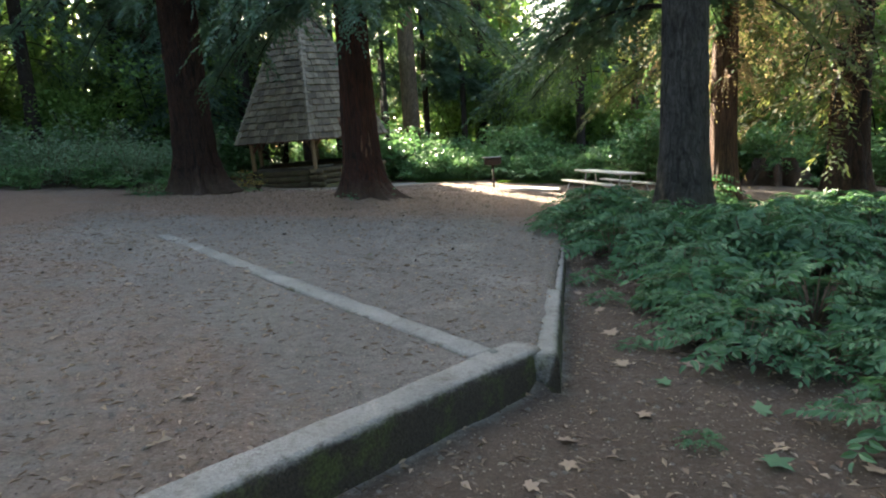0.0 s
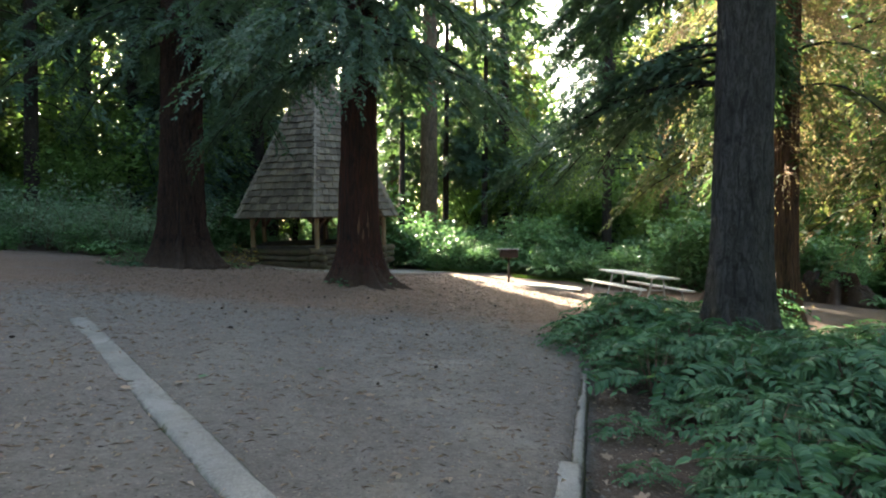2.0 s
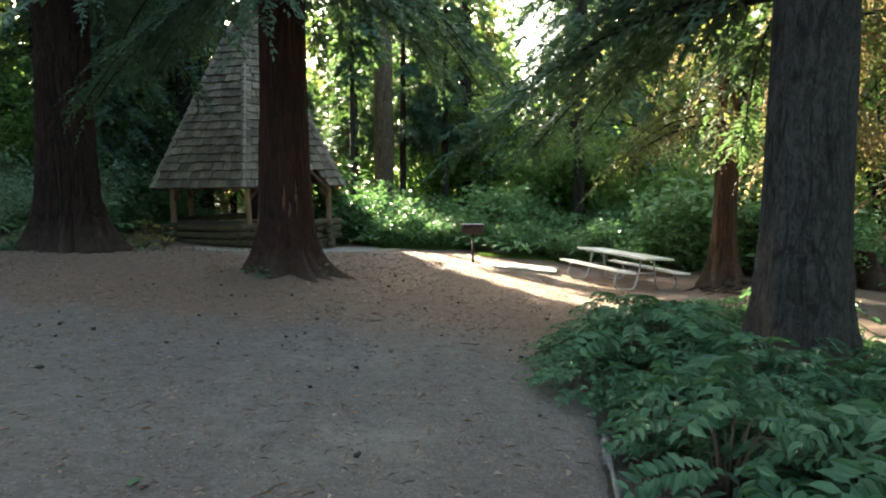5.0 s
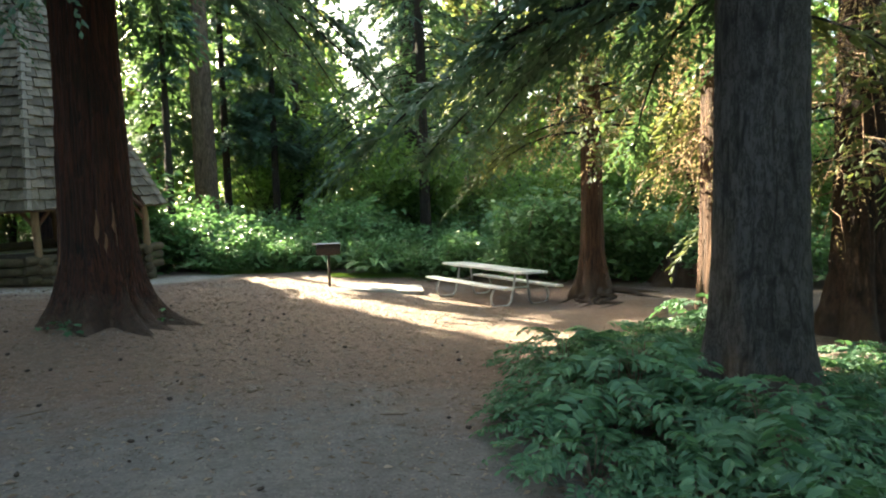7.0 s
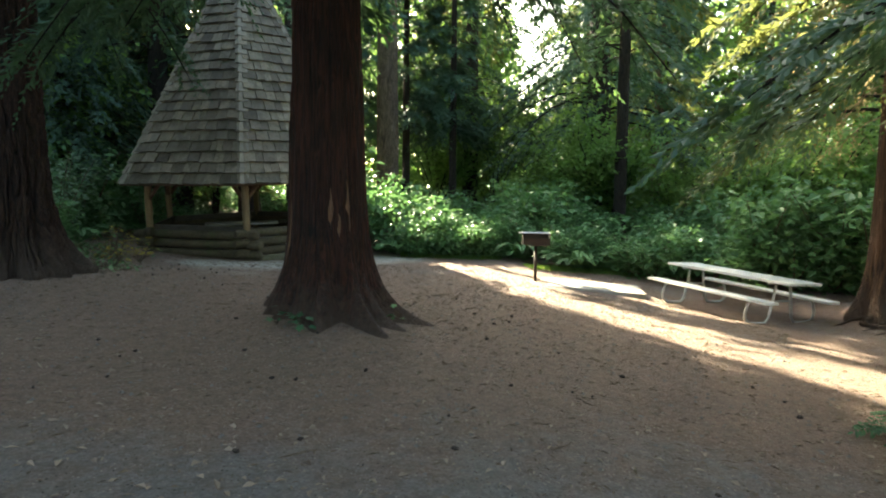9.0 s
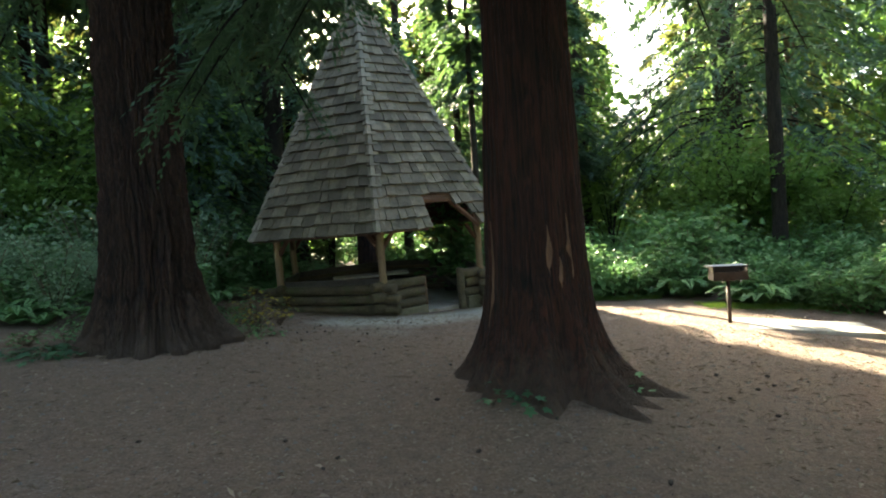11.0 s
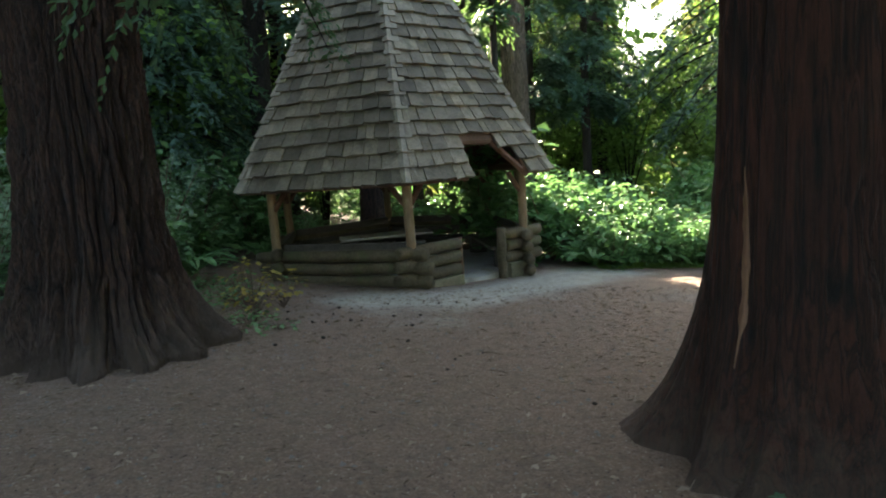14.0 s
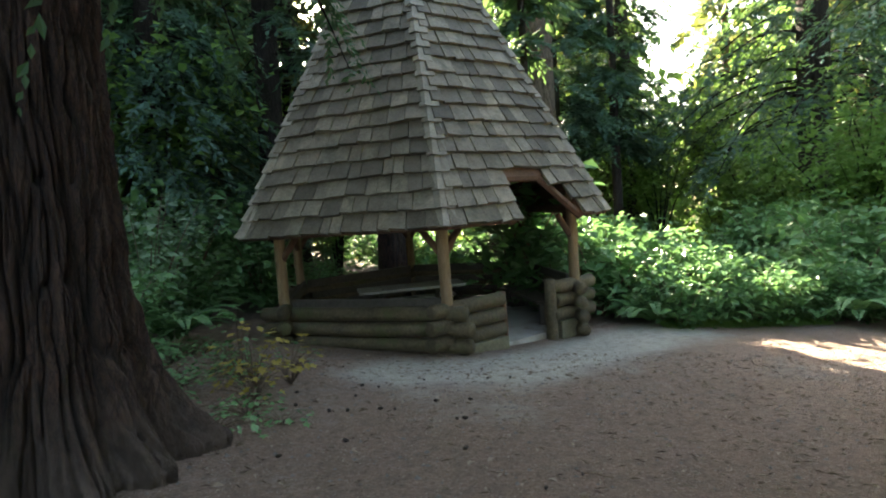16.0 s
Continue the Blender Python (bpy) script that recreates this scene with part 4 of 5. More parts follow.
# fixed trees added as sun blockers, left of the lane to the table
for s, y in ((5.5, 33.0), (5.6, 38.0), (5.5, 43.0), (5.6, 48.0), (3.5, 36.0), (3.5, 41.0), (3.0, 46.0), (1.0, 34.0), (1.0, 39.0), (0.5, 44.0), (-1.2, 37.0)):
    x = (s - ACROSS.y * y) / ACROSS.x
    placed.append((x, y))
    k = int(y) % 2 * 2
    tree_from("wood_tree", on_land(x, y, y * 37), LABELS[k], *WOOD[k], group="trees of the wood")
tries = 0
while len(placed) < len(KEEP) + 96 and tries < 12000:
    tries += 1
    # the third range includes unseen trees behind the camera, added to dim the trunks
    x, y = ((g0.uniform(-40, 2), g0.uniform(22, 60)), (g0.uniform(-30, 34), g0.uniform(20, 62)), (g0.uniform(-28, 28), g0.uniform(-16, 20)))[tries % 3]
    kind_i = int(g0.integers(0, 4))
    across = ACROSS.x * x + ACROSS.y * y
    sunny = across > 12.6 and y > 20
    near = (4.2 if y > 41 else 5.6) if sunny else (2.9 if y > 22 else 3.6)
    if sunny:
        kind_i = (1, 3)[kind_i % 2]
    if in_clearing(x, y) or in_glade(x, y, 2.1) or y > 30 and sky_gap(x, y) < 2.6 or min((x - a) ** 2 + (y - b) ** 2 for a, b in placed) < near ** 2:
        continue
    if (x - SH_X) ** 2 + (y - SH_Y) ** 2 < 58 or (x + 1.6) ** 2 / 4 + max(0, 37 - y) ** 2 / 90 < 1:
        continue
    if -1 < x < 9 and 24 < y < 33 or -20 < x < -9.6 and 21 < y < 27.5:
        continue
    placed.append((x, y))
    s, turn = g0.uniform(0.85, 1.2), g0.uniform(0, 360)
    if x > 9.5 and 6 < y < 30 and tries % 3 or y > 27 and (-7.5 < across < -5 or 12 < across < 20 and tries % 4 == 0):
        continue          # gaps by which the sun comes in
    t = tree_from("wood_tree", on_land(x, y, turn), LABELS[kind_i], *WOOD[kind_i], group="trees of the wood")
    t.scale = (s, s, s)


# broad-leaved small trees, sunlit from behind
def maple(g, height, spread, count, leaf):
    lines, P = [], []
    for i in range(9):
        a, h = g.uniform(0, 6.28), height * g.uniform(0.5, 1.0)
        L = spread * g.uniform(0.5, 1.0)
        s = np.linspace(0, 1, 7)
        path = np.stack([np.cos(a) * L * s ** 1.3, np.sin(a) * L * s ** 1.3, h * s ** 0.8], 1)
        path[:, :2] += g.normal(0, 0.06, (7, 2))
        lines.append((path, [0.05 * (1 - 0.85 * q) for q in s]))
        n = count // 9
        q = g.uniform(0.35, 1.05, n)
        c = np.stack([np.interp(q, s, path[:, k]) for k in range(3)], 1)
        off = g.normal(0, 1, (n, 3)) * np.array([0.75, 0.75, 0.14]) * (0.45 + 0.5 * q)[:, None]
        tier = np.round((c[:, 2] + off[:, 2]) / 0.35) * 0.35
        p = c + off
        p[:, 2] = 0.6 * tier + 0.4 * (c[:, 2] + off[:, 2]) + g.normal(0, 0.09, n)
        P.append(p)
    P = np.concatenate(P)
    n = len(P)
    D = np.concatenate([g.normal(0, 1, (n, 2)), g.uniform(-0.7, 0.1, (n, 1))], 1)
    N = np.concatenate([g.normal(0, 0.35, (n, 2)), np.ones((n, 1))], 1)
    ln = leaf * g.uniform(0.6, 1.4, n)
    return *leaves(P, D, N, ln, ln * 0.85, 0.12), lines


MAPLES = []
for i in range(4):
    v, f, lines = maple(np.random.default_rng(200 + i), (4.5, 6.5, 8.5, 5.5)[i], (2.2, 2.8, 3.2, 2.6)[i], 3000, (0.17, 0.2, 0.24, 0.19)[i])
    MAPLES.append((raw_mesh("crown", v, f, M_MAPLE), rods_mesh("branchwork", lines, M_DARKBARK, 5)))


def put_maple(x, y, i, turn, s, name="vine_maple", label="young vine maple with layered bright green leaves"):
    t = base(name, on_land(x, y, turn), label, "tree", "vine maples at the wood's edge")
    tagged(link("crown", MAPLES[i][0], t), kind="stuff")
    tagged(link("branchwork", MAPLES[i][1], t), kind="stuff")
    t.scale = (s, s, s)


for x, y, i, s in ((-12.2, 27.0, 3, 1.0), (-16.3, 27.3, 1, 1.0), (-17.5, 29.0, 2, 0.9), (-18.8, 27.4, 3, 1.1), (-15.2, 25.6, 0, 0.9), (-20.5, 25.0, 1, 0.9)):
    put_maple(x, y, i, x * 70, s)
n_m = 0
while n_m < 52:
    x, y = g0.uniform(-26, 30), g0.uniform(20, 52)
    if in_clearing(x, y) or in_glade(x, y, 1.6) or (x - SH_X) ** 2 + (y - SH_Y) ** 2 < 30 or (abs(x + 2.5) < 2.0 and y < 38) or (0 < x < 9 and y < 28) or (x < -8.5 and y < 27):
        continue
    put_maple(x, y, int(g0.integers(0, 4)), g0.uniform(0, 360), g0.uniform(0.8, 1.15))
    n_m += 1


# shrubs and ferns of the undergrowth
def shrub_mesh(g, height, spread, count, leaf):
    lines, P = [], []
    for i in range(8):
        a = g.uniform(0, 6.28)
        L, h = spread * g.uniform(0.4, 1.0), height * g.uniform(0.6, 1.0)
        s = np.linspace(0, 1, 5)
        path = np.stack([np.cos(a) * L * s, np.sin(a) * L * s, h * (1.3 * s - 0.35 * s ** 2)], 1)
        lines.append((path, [0.012 * (1 - 0.7 * q) for q in s]))
        n = count // 8
        q = g.uniform(0.15, 1.0, n)
        c = np.stack([np.interp(q, s, path[:, k]) for k in range(3)], 1)
        P.append(c + g.normal(0, 1, (n, 3)) * np.array([0.22, 0.22, 0.14]) * spread)
    P = np.concatenate(P)
    P[:, 2] = np.abs(P[:, 2])
    n = len(P)
    D = np.concatenate([g.normal(0, 1, (n, 2)), g.uniform(-0.6, 0.35, (n, 1))], 1)
    N = np.concatenate([g.normal(0, 0.45, (n, 2)), np.ones((n, 1))], 1)
    ln = leaf * g.uniform(0.6, 1.45, n)
    return *leaves(P, D, N, ln, ln * 0.62, 0.15), lines


def fern_mesh(g, fronds=18, length=0.9):
    V, F, off = [], [], 0
    for i in range(fronds):
        a = 2 * math.pi * (i + g.uniform(0, 0.7)) / fronds
        L = length * g.uniform(0.7, 1.15)
        n = 20
        s = np.linspace(0.08, 1, n)
        rise = g.uniform(0.55, 0.95)
        c = np.stack([np.cos(a) * L * s * 0.8, np.sin(a) * L * s * 0.8, L * rise * (1.35 * s - 1.05 * s ** 2)], 1)
        T = np.gradient(c, axis=0)
        S = unit(np.cross(T, np.array([[0, 0, 1.0]])))
        w = 0.17 * L * (1 - s) ** 0.6 * np.minimum(1, s * 6) + 0.012
        for sg in (-1, 1):
            D = S * sg + unit(T) * 0.35
            N = np.cross(unit(T), S)
            v, f = leaves(c, D, -N + g.normal(0, 0.1, N.shape), w, 0.055 * L, 0.1)
            V.append(v)
            F.append(f + off)
            off += len(v)
    return np.concatenate(V), np.concatenate(F)


SHRUBS = []
for i in range(5):
    g = np.random.default_rng(300 + i)
    v, f, lines = shrub_mesh(g, (1.1, 1.5, 0.8, 1.3, 1.0)[i], (0.7, 0.8, 0.65, 0.9, 0.75)[i], 760, (0.12, 0.15, 0.1, 0.14, 0.12)[i])
    SHRUBS.append((raw_mesh("leaves", v, f, M_SHRUB), rods_mesh("stems", lines, M_TWIG, 4)))
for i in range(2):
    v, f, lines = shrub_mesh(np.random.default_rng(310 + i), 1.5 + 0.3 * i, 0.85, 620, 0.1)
    SHRUBS.append((raw_mesh("leaves", v, f, M_SKYLIT), rods_mesh("stems", lines, M_TWIG, 4)))
FERNS = [raw_mesh("fronds", *fern_mesh(np.random.default_rng(320 + i), 16 + 3 * i, 0.85 + 0.12 * i), M_SHRUB) for i in range(3)]


def put_shrub(x, y, i, turn, s):
    t = base("shrub", on_land(x, y, turn), "leafy green shrub in the undergrowth" if i < 5 else "thin pale grey-green shrub at the clearing's edge, lightened for skylight", "shrub", "undergrowth shrubs")
    tagged(link("foliage", SHRUBS[i][0], t), kind="stuff")
    tagged(link("stemwork", SHRUBS[i][1], t), kind="stuff")
    t.scale = (s, s, s)


def put_fern(x, y, i, turn, s):
    t = tagged(link("sword_fern", FERNS[i]), "green sword fern in the undergrowth", "fern", "undergrowth ferns")
    t.matrix_world = on_land(x, y, turn) @ Matrix.Diagonal((s, s, s, 1))


def wood_edge(x, y):
    """True where the undergrowth grows."""
    back = 25.0 + 0.35 * math.sin(x * 1.3) - 0.25 * max(0, x - 2) * 0.4
    if x > 3:
        back = 23.6 - 0.45 * (x - 3)
    if x < -1.5:
        back = 26.2
    if y > back and not ((x - SH_X) ** 2 + (y - SH_Y) ** 2 < 3.7 ** 2):
        return True
    if x > 9.6 and y > 17.5:
        return True
    if x < -8.3 and y > 20.8 + 0.3 * math.sin(x):
        return True
    return x < -8.0 and 19.6 < y


# tall shrubs added to shade the far end of the sun strip
for x, y, s in ((-2.9, 26.4, 1.9), (-1.9, 26.6, 2.0), (-1.0, 26.8, 1.8), (-3.6, 27.6, 2.0), (-2.4, 27.8, 2.1), (-1.4, 28.0, 2.0)):
    put_shrub(x, y, int(abs(x * 10)) % 5, 70 * x, s)
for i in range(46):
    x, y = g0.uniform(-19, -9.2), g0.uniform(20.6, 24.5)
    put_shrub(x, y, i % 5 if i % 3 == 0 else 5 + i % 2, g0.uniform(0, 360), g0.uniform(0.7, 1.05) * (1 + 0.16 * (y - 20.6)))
for i in range(64):
    x = -1.4 + 8.6 * (i + g0.uniform(0, 1)) / 64
    y = g0.uniform(0.1, 1.6) + (25.0 if x <= 3 else 23.6 - 0.45 * (x - 3))
    if i % 5 < 2:
        put_fern(x, y, i % 3, g0.uniform(0, 360), g0.uniform(0.9, 1.4))
    else:
        put_shrub(x, y, i % 5, g0.uniform(0, 360), g0.uniform(0.55, 1.1))
for i in range(18):
    put_shrub(6.7 + 0.24 * i, 21.2 - 0.1 * i + g0.uniform(-0.5, 0.5), i % 5, g0.uniform(0, 360), g0.uniform(1.2, 1.7))
count = 0
while count < 340:
    far = g0.uniform() < 0.3
    x, y = (g0.uniform(-24, 26), g0.uniform(26, 48)) if far else (g0.uniform(-18, 17), g0.uniform(14, 33))
    if not wood_edge(x, y) or any((x - a) ** 2 + (y - b) ** 2 < 0.7 for a, b in KEEP):
        continue
    edge = 0.62 if not wood_edge(x * 0.93, y - 1.2) else 1.0
    if g0.uniform() < 0.26:
        put_fern(x, y, int(g0.integers(0, 3)), g0.uniform(0, 360), edge * g0.uniform(0.9, 1.5))
    else:
        put_shrub(x, y, int(g0.integers(0, 5)), g0.uniform(0, 360), edge * g0.uniform(1.0, 1.75))
    count += 1


# far woods: many leaves between the trunks, beyond the trees
def far_woods(g, n=140000, clumps=2200):
    ca, cr, cz = g.uniform(-0.1, np.pi + 0.1, clumps), g.uniform(42, 66, clumps), 26 * g.uniform(0, 1, clumps) ** 1.3
    cl = g.integers(0, clumps, n)
    P = np.stack([np.cos(ca[cl]) * cr[cl] * 0.9, 8 + np.sin(ca[cl]) * cr[cl], cz[cl]], 1) + g.normal(0, 1, (n, 3)) * np.array([1.9, 1.9, 0.9])
    s = ACROSS.x * P[:, 0] + ACROSS.y * P[:, 1]
    P = P[~((s > 8.3) & (s < 10.1) | (s > 11.3) & (s < 12.6) | (s > 10) & (P[:, 2] > 17))]
    P = P[~((sky_gap(P[:, 0], P[:, 1]) < 1.7 + 0.03 * P[:, 2]) & (P[:, 2] > 10))]
    n = len(P)
    P[:, 2] = np.abs(P[:, 2]) - 0.2
    D = g.normal(0, 1, (n, 3)) + np.array([0, 0, -0.5])
    N = g.normal(0, 1, (n, 3)) + np.array([0, 0, 0.8])
    ln = g.uniform(0.4, 0.95, n)
    return leaves(P, D, N, ln, ln * 0.7, 0.15)


tagged(link("far_woods", raw_mesh("far_woods", *far_woods(np.random.default_rng(9)), M_MAPLE)), "far green woods closing the view", "woods", kind="stuff")


# ---- holly-leaved shrubs beside the kerb ----
def leaflets(P, D, N, L, W):
    """Broader leaflets with six corners."""
    D, N = unit(D), unit(N)
    S = unit(np.cross(D, N))
    N = np.cross(S, D)
    L, W = L[:, None], W[:, None]
    v = np.stack([P, P + D * L * 0.3 + S * W * 0.5 + N * W * 0.14, P + D * L * 0.68 + S * W * 0.38 + N * W * 0.08, P + D * L - N * L * 0.14,
                  P + D * L * 0.68 - S * W * 0.38 + N * W * 0.08, P + D * L * 0.3 - S * W * 0.5 + N * W * 0.14], 1)
    k = np.arange(len(P))[:, None] * 6
    f = np.concatenate([k + np.array([q]) for q in ([0, 3, 2], [0, 2, 1], [0, 4, 3], [0, 5, 4])], 0)
    return v.reshape(-1, 3), f


def grape_shrub(g, height, leaves_n, size):
    V, F, lines, off = [], [], [], 0
    for i in range(leaves_n):
        a = g.uniform(0, 6.28)
        r = 0.26 * math.sqrt(g.uniform(0, 1))
        z = height * g.uniform(0.35, 1.0) * (1 - 0.9 * r * r / 0.15)
        b = a + g.normal(0, 0.7)
        L = size * g.uniform(0.7, 1.25)
        pairs = int(g.integers(6, 11))
        s = np.linspace(0.2, 1, pairs)
        out = np.array([math.cos(b), math.sin(b), 0])
        start = np.array([math.cos(a) * r, math.sin(a) * r, max(z, 0.05)])
        up = g.uniform(0.1, 0.7)
        c = start + out * (L * s)[:, None] + np.array([0, 0, 1.0]) * (L * (up * s - (0.12 + up) * s ** 2))[:, None]
        tilt = g.normal(0, 0.3)
        S = np.array([-out[1], out[0], tilt])
        P, D = [c[-1:]], [out[None] + np.array([[0, 0, -0.5]])]
        for sg in (-1, 1):
            P.append(c[:-1])
            D.append(np.tile(S * sg + out * 0.45 + np.array([0, 0, -0.22]), (pairs - 1, 1)))
        P, D = np.concatenate(P), np.concatenate(D) + g.normal(0, 0.1, (2 * pairs - 1, 3))
        ln = 0.235 * L * g.uniform(0.75, 1.25, len(P))
        v, f = leaflets(P, D, np.tile(np.array([0, 0, 1.0]) + out * 0.2 + g.normal(0, 0.35, 3), (len(P), 1)) + g.normal(0, 0.3, P.shape), ln, ln * 0.46)
        V.append(v)
        F.append(f + off)
        off += len(v)
        if i % 2:
            lines.append((np.concatenate([[[0, 0, 0]], [start], c[-1:]]), [0.006, 0.004, 0.002]))
    return np.concatenate(V), np.concatenate(F), lines


GRAPES = []
for i in range(5):
    g = np.random.default_rng(400 + i)
    v, f, lines = grape_shrub(g, (0.42, 0.55, 0.32, 0.5, 0.62)[i], (38, 48, 30, 42, 50)[i], (0.34, 0.36, 0.3, 0.38, 0.36)[i])
    GRAPES.append((raw_mesh("foliage", v, f, M_GRAPE), rods_mesh("stemwork", lines, M_TWIG, 3)))


def put_grape(x, y, i, turn, s):
    t = base("holly_shrub", on_land(x, y, turn), "low shrub with glossy holly-like compound leaves", "shrub", "holly shrubs beside the kerb")
    tagged(link("foliage", GRAPES[i][0], t), kind="stuff")
    tagged(link("stemwork", GRAPES[i][1], t), kind="stuff")
    t.scale = (s, s, s)


def thicket_edge(y):
    """The shrubs' western edge on the plan."""
    return float(np.interp(y, (1.0, 3.0, 4.4, 5.5, 7.0, 8.0, 9.2, 10.2, 11.6, 13.0), (2.0, 1.75, 1.75, 1.75, 1.8, 1.65, 1.4, 1.25, 1.7, 2.6)))


g1 = np.random.default_rng(21)
spots = []
while len(spots) < 176:
    x, y = g1.uniform(1.3, 7.6), g1.uniform(1.2, 12.9)
    if x < thicket_edge(y) + 0.28 or (x - 4.2) ** 2 + (y - 10.75) ** 2 < 0.5 or (x > 5.6 and y > 11.5):
        continue
    if min([(x - a) ** 2 + (y - b) ** 2 for a, b in spots] or [9]) < 0.3 ** 2:
        continue
    spots.append((x, y))
    s = g1.uniform(0.5, 0.85) if x < thicket_edge(y) + 0.5 else g1.uniform(0.55, 1.4)
    put_grape(x, y, int(g1.integers(0, 5)), g1.uniform(0, 360), s)


# ---- small growth and litter ----
def scar_on(tree, angle, z, half_w, half_h, seed, na=260):
    """A ragged upright sliver of bare wood that follows the trunk's skin."""
    trunk = [o for o in tree.children if o.name.startswith("trunk")][0]
    co = np.empty(len(trunk.data.vertices) * 3, np.float32)
    trunk.data.vertices.foreach_get("co", co)
    co = co.reshape(-1, na, 3)
    rad, zs = np.hypot(co[:, :, 0], co[:, :, 1]), co[:, 0, 2]
    T, S = np.meshgrid(np.linspace(-1, 1, 60), np.linspace(-1, 1, 9), indexing="ij")
    wide = half_w * (1 - np.abs(T) ** 2.4) * (0.45 + 1.1 * vnoise(T * 4 + 9, S * 0, 0, seed)) + 0.002
    wide = wide * (1 + 0.5 * (vnoise(T * 15, np.sign(S) * 3, 0, seed + 7) - 0.5) * np.abs(S))
    A = angle + (vnoise(T * 2, S * 0, 4, seed) - 0.5) * half_w * 1.2 + S * wide
    Z = z + T * half_h
    fa = (A % (2 * np.pi)) / (2 * np.pi) * na
    fz = np.interp(Z, zs, np.arange(len(zs)))
    a0, z0 = np.floor(fa).astype(int), np.floor(fz).astype(int)
    wa, wz = fa - a0, fz - z0
    r = ((rad[z0, a0 % na] * (1 - wa) + rad[z0, (a0 + 1) % na] * wa) * (1 - wz) + (rad[z0 + 1, a0 % na] * (1 - wa) + rad[z0 + 1, (a0 + 1) % na] * wa) * wz)
    r = r + 0.009 - 0.014 * np.abs(S) ** 3
    v = np.stack([r * np.cos(A), r * np.sin(A), Z], -1).reshape(-1, 3)
    ids = np.arange(60 * 9).reshape(60, 9)
    f = np.stack([ids[:-1, :-1], ids[:-1, 1:], ids[1:, 1:], ids[1:, :-1]], -1).reshape(-1, 4)
    return link("bark_scar", raw_mesh("bark_scar", v, f, M_SCAR, True), tree, "pale bare wood where the bark has peeled")


big_cedar = bpy.data.objects["cedar_tree"]
for ang, z, w, h, s in ((-1.42, 1.45, 0.07, 0.24, 1), (-0.95, 1.48, 0.08, 0.3, 2), (-2.75, 1.25, 0.07, 0.5, 3), (-1.2, 1.25, 0.05, 0.14, 4)):
    scar_on(big_cedar, ang, z, w * 0.8, h, s)


def ivy_leaf_mesh():
    """A five-lobed toothed leaf with a slight cup: its middle, then its rim; stem at the origin, along x."""
    rim = []
    for k in range(-2, 3):
        for turn, reach in ((-30, 0.3), (-14, 0.42), (-7, 0.47), (0, 0.6), (7, 0.47), (14, 0.42)):
            a, r = radians(62 * k + turn), reach * (1.0, 0.92, 0.72)[abs(k)]
            rim.append((0.42 + r * math.cos(a), r * math.sin(a)))
    rim.append((0.05, 0.04))
    return np.array([(x, y, 0.12 * abs(y) - 0.1 * x * x) for x, y in [(0.42, 0.0)] + rim])


LOBED = ivy_leaf_mesh()


def lobed_leaves(name, P, yaw, tilt, size, mat, roll=None):
    """Many lobed leaves in one mesh."""
    V, F = [], []
    for i in range(len(P)):
        m = Matrix.Translation(P[i]) @ Matrix.Rotation(yaw[i], 4, "Z") @ Matrix.Rotation(tilt[i], 4, "Y") @ Matrix.Rotation(0 if roll is None else roll[i], 4, "X")
        n0 = len(V)
        for q in LOBED * size[i]:
            V.append(tuple(m @ Vector(q)))
        F += [(n0, n0 + k, n0 + k % (len(LOBED) - 1) + 1) for k in range(1, len(LOBED))]
    return raw_mesh(name, V, F, mat)


gl = np.random.default_rng(77)


def low_plant(name, x, y, n, r, h, size, mat, label, category="plant"):
    P = np.zeros((n, 3))
    a, q = gl.uniform(0, 6.28, n), np.sqrt(gl.uniform(0, 1, n)) * r
    P[:, 0], P[:, 1], P[:, 2] = np.cos(a) * q, np.sin(a) * q, h * gl.uniform(0.3, 1, n) * (1 - 0.5 * q / r)
    t = base(name, on_land(x, y), label, category)
    tagged(link("foliage", lobed_leaves("foliage", P, a + gl.normal(0, 0.6, n), gl.uniform(-0.2, 0.7, n), size * gl.uniform(0.6, 1.3, n), mat), t), kind="stuff")
    lines = [((Vector((0, 0, 0)), Vector((p[0] * 0.5, p[1] * 0.5, p[2] * 0.7)), Vector(p)), (0.005, 0.004, 0.002)) for p in P[::2]]
    tagged(link("stemwork", rods_mesh("stemwork", lines, M_TWIG, 3), t), kind="stuff")
    return t


# plants at the cedar's foot
low_plant("ivy_plant", -2.35, 15.12, 22, 0.2, 0.18, 0.1, M_GRAPE, "small leafy plant at the cedar's foot")
low_plant("ivy_plant", -2.62, 15.2, 9, 0.12, 0.24, 0.08, M_GRAPE, "small leafy plant at the cedar's foot")
low_plant("ivy_plant", -1.3, 15.55, 7, 0.1, 0.3, 0.08, M_SHRUB, "tiny sprig growing on the cedar's root")
# low growth round the fir and towards the shelter
for i in range(120):
    x, y = gl.uniform(-9.8, -5.7), gl.uniform(18.0, 22.6)
    if (x + 7.45) ** 2 + (y - 18.45) ** 2 < 0.85 or x > -5.9 - 0.28 * (y - 18.5) + 0.2 * math.sin(y * 5) or (x - SH_X) ** 2 + (y - SH_Y) ** 2 < 3.3 ** 2 or y < 18.9 and x > -8.2:
        continue
    low_plant("ground_plant", x, y, 34, 0.32, gl.uniform(0.12, 0.42), 0.075, M_SHRUB, "low green ground plant beside the fir")
for i in range(14):
    x, y = gl.uniform(-9.2, -7.9), gl.uniform(17.2, 18.0)
    low_plant("ground_plant", x, y, 12, 0.25, 0.14, 0.12, M_GRAPE, "low dark ground plant at the fir's foot")
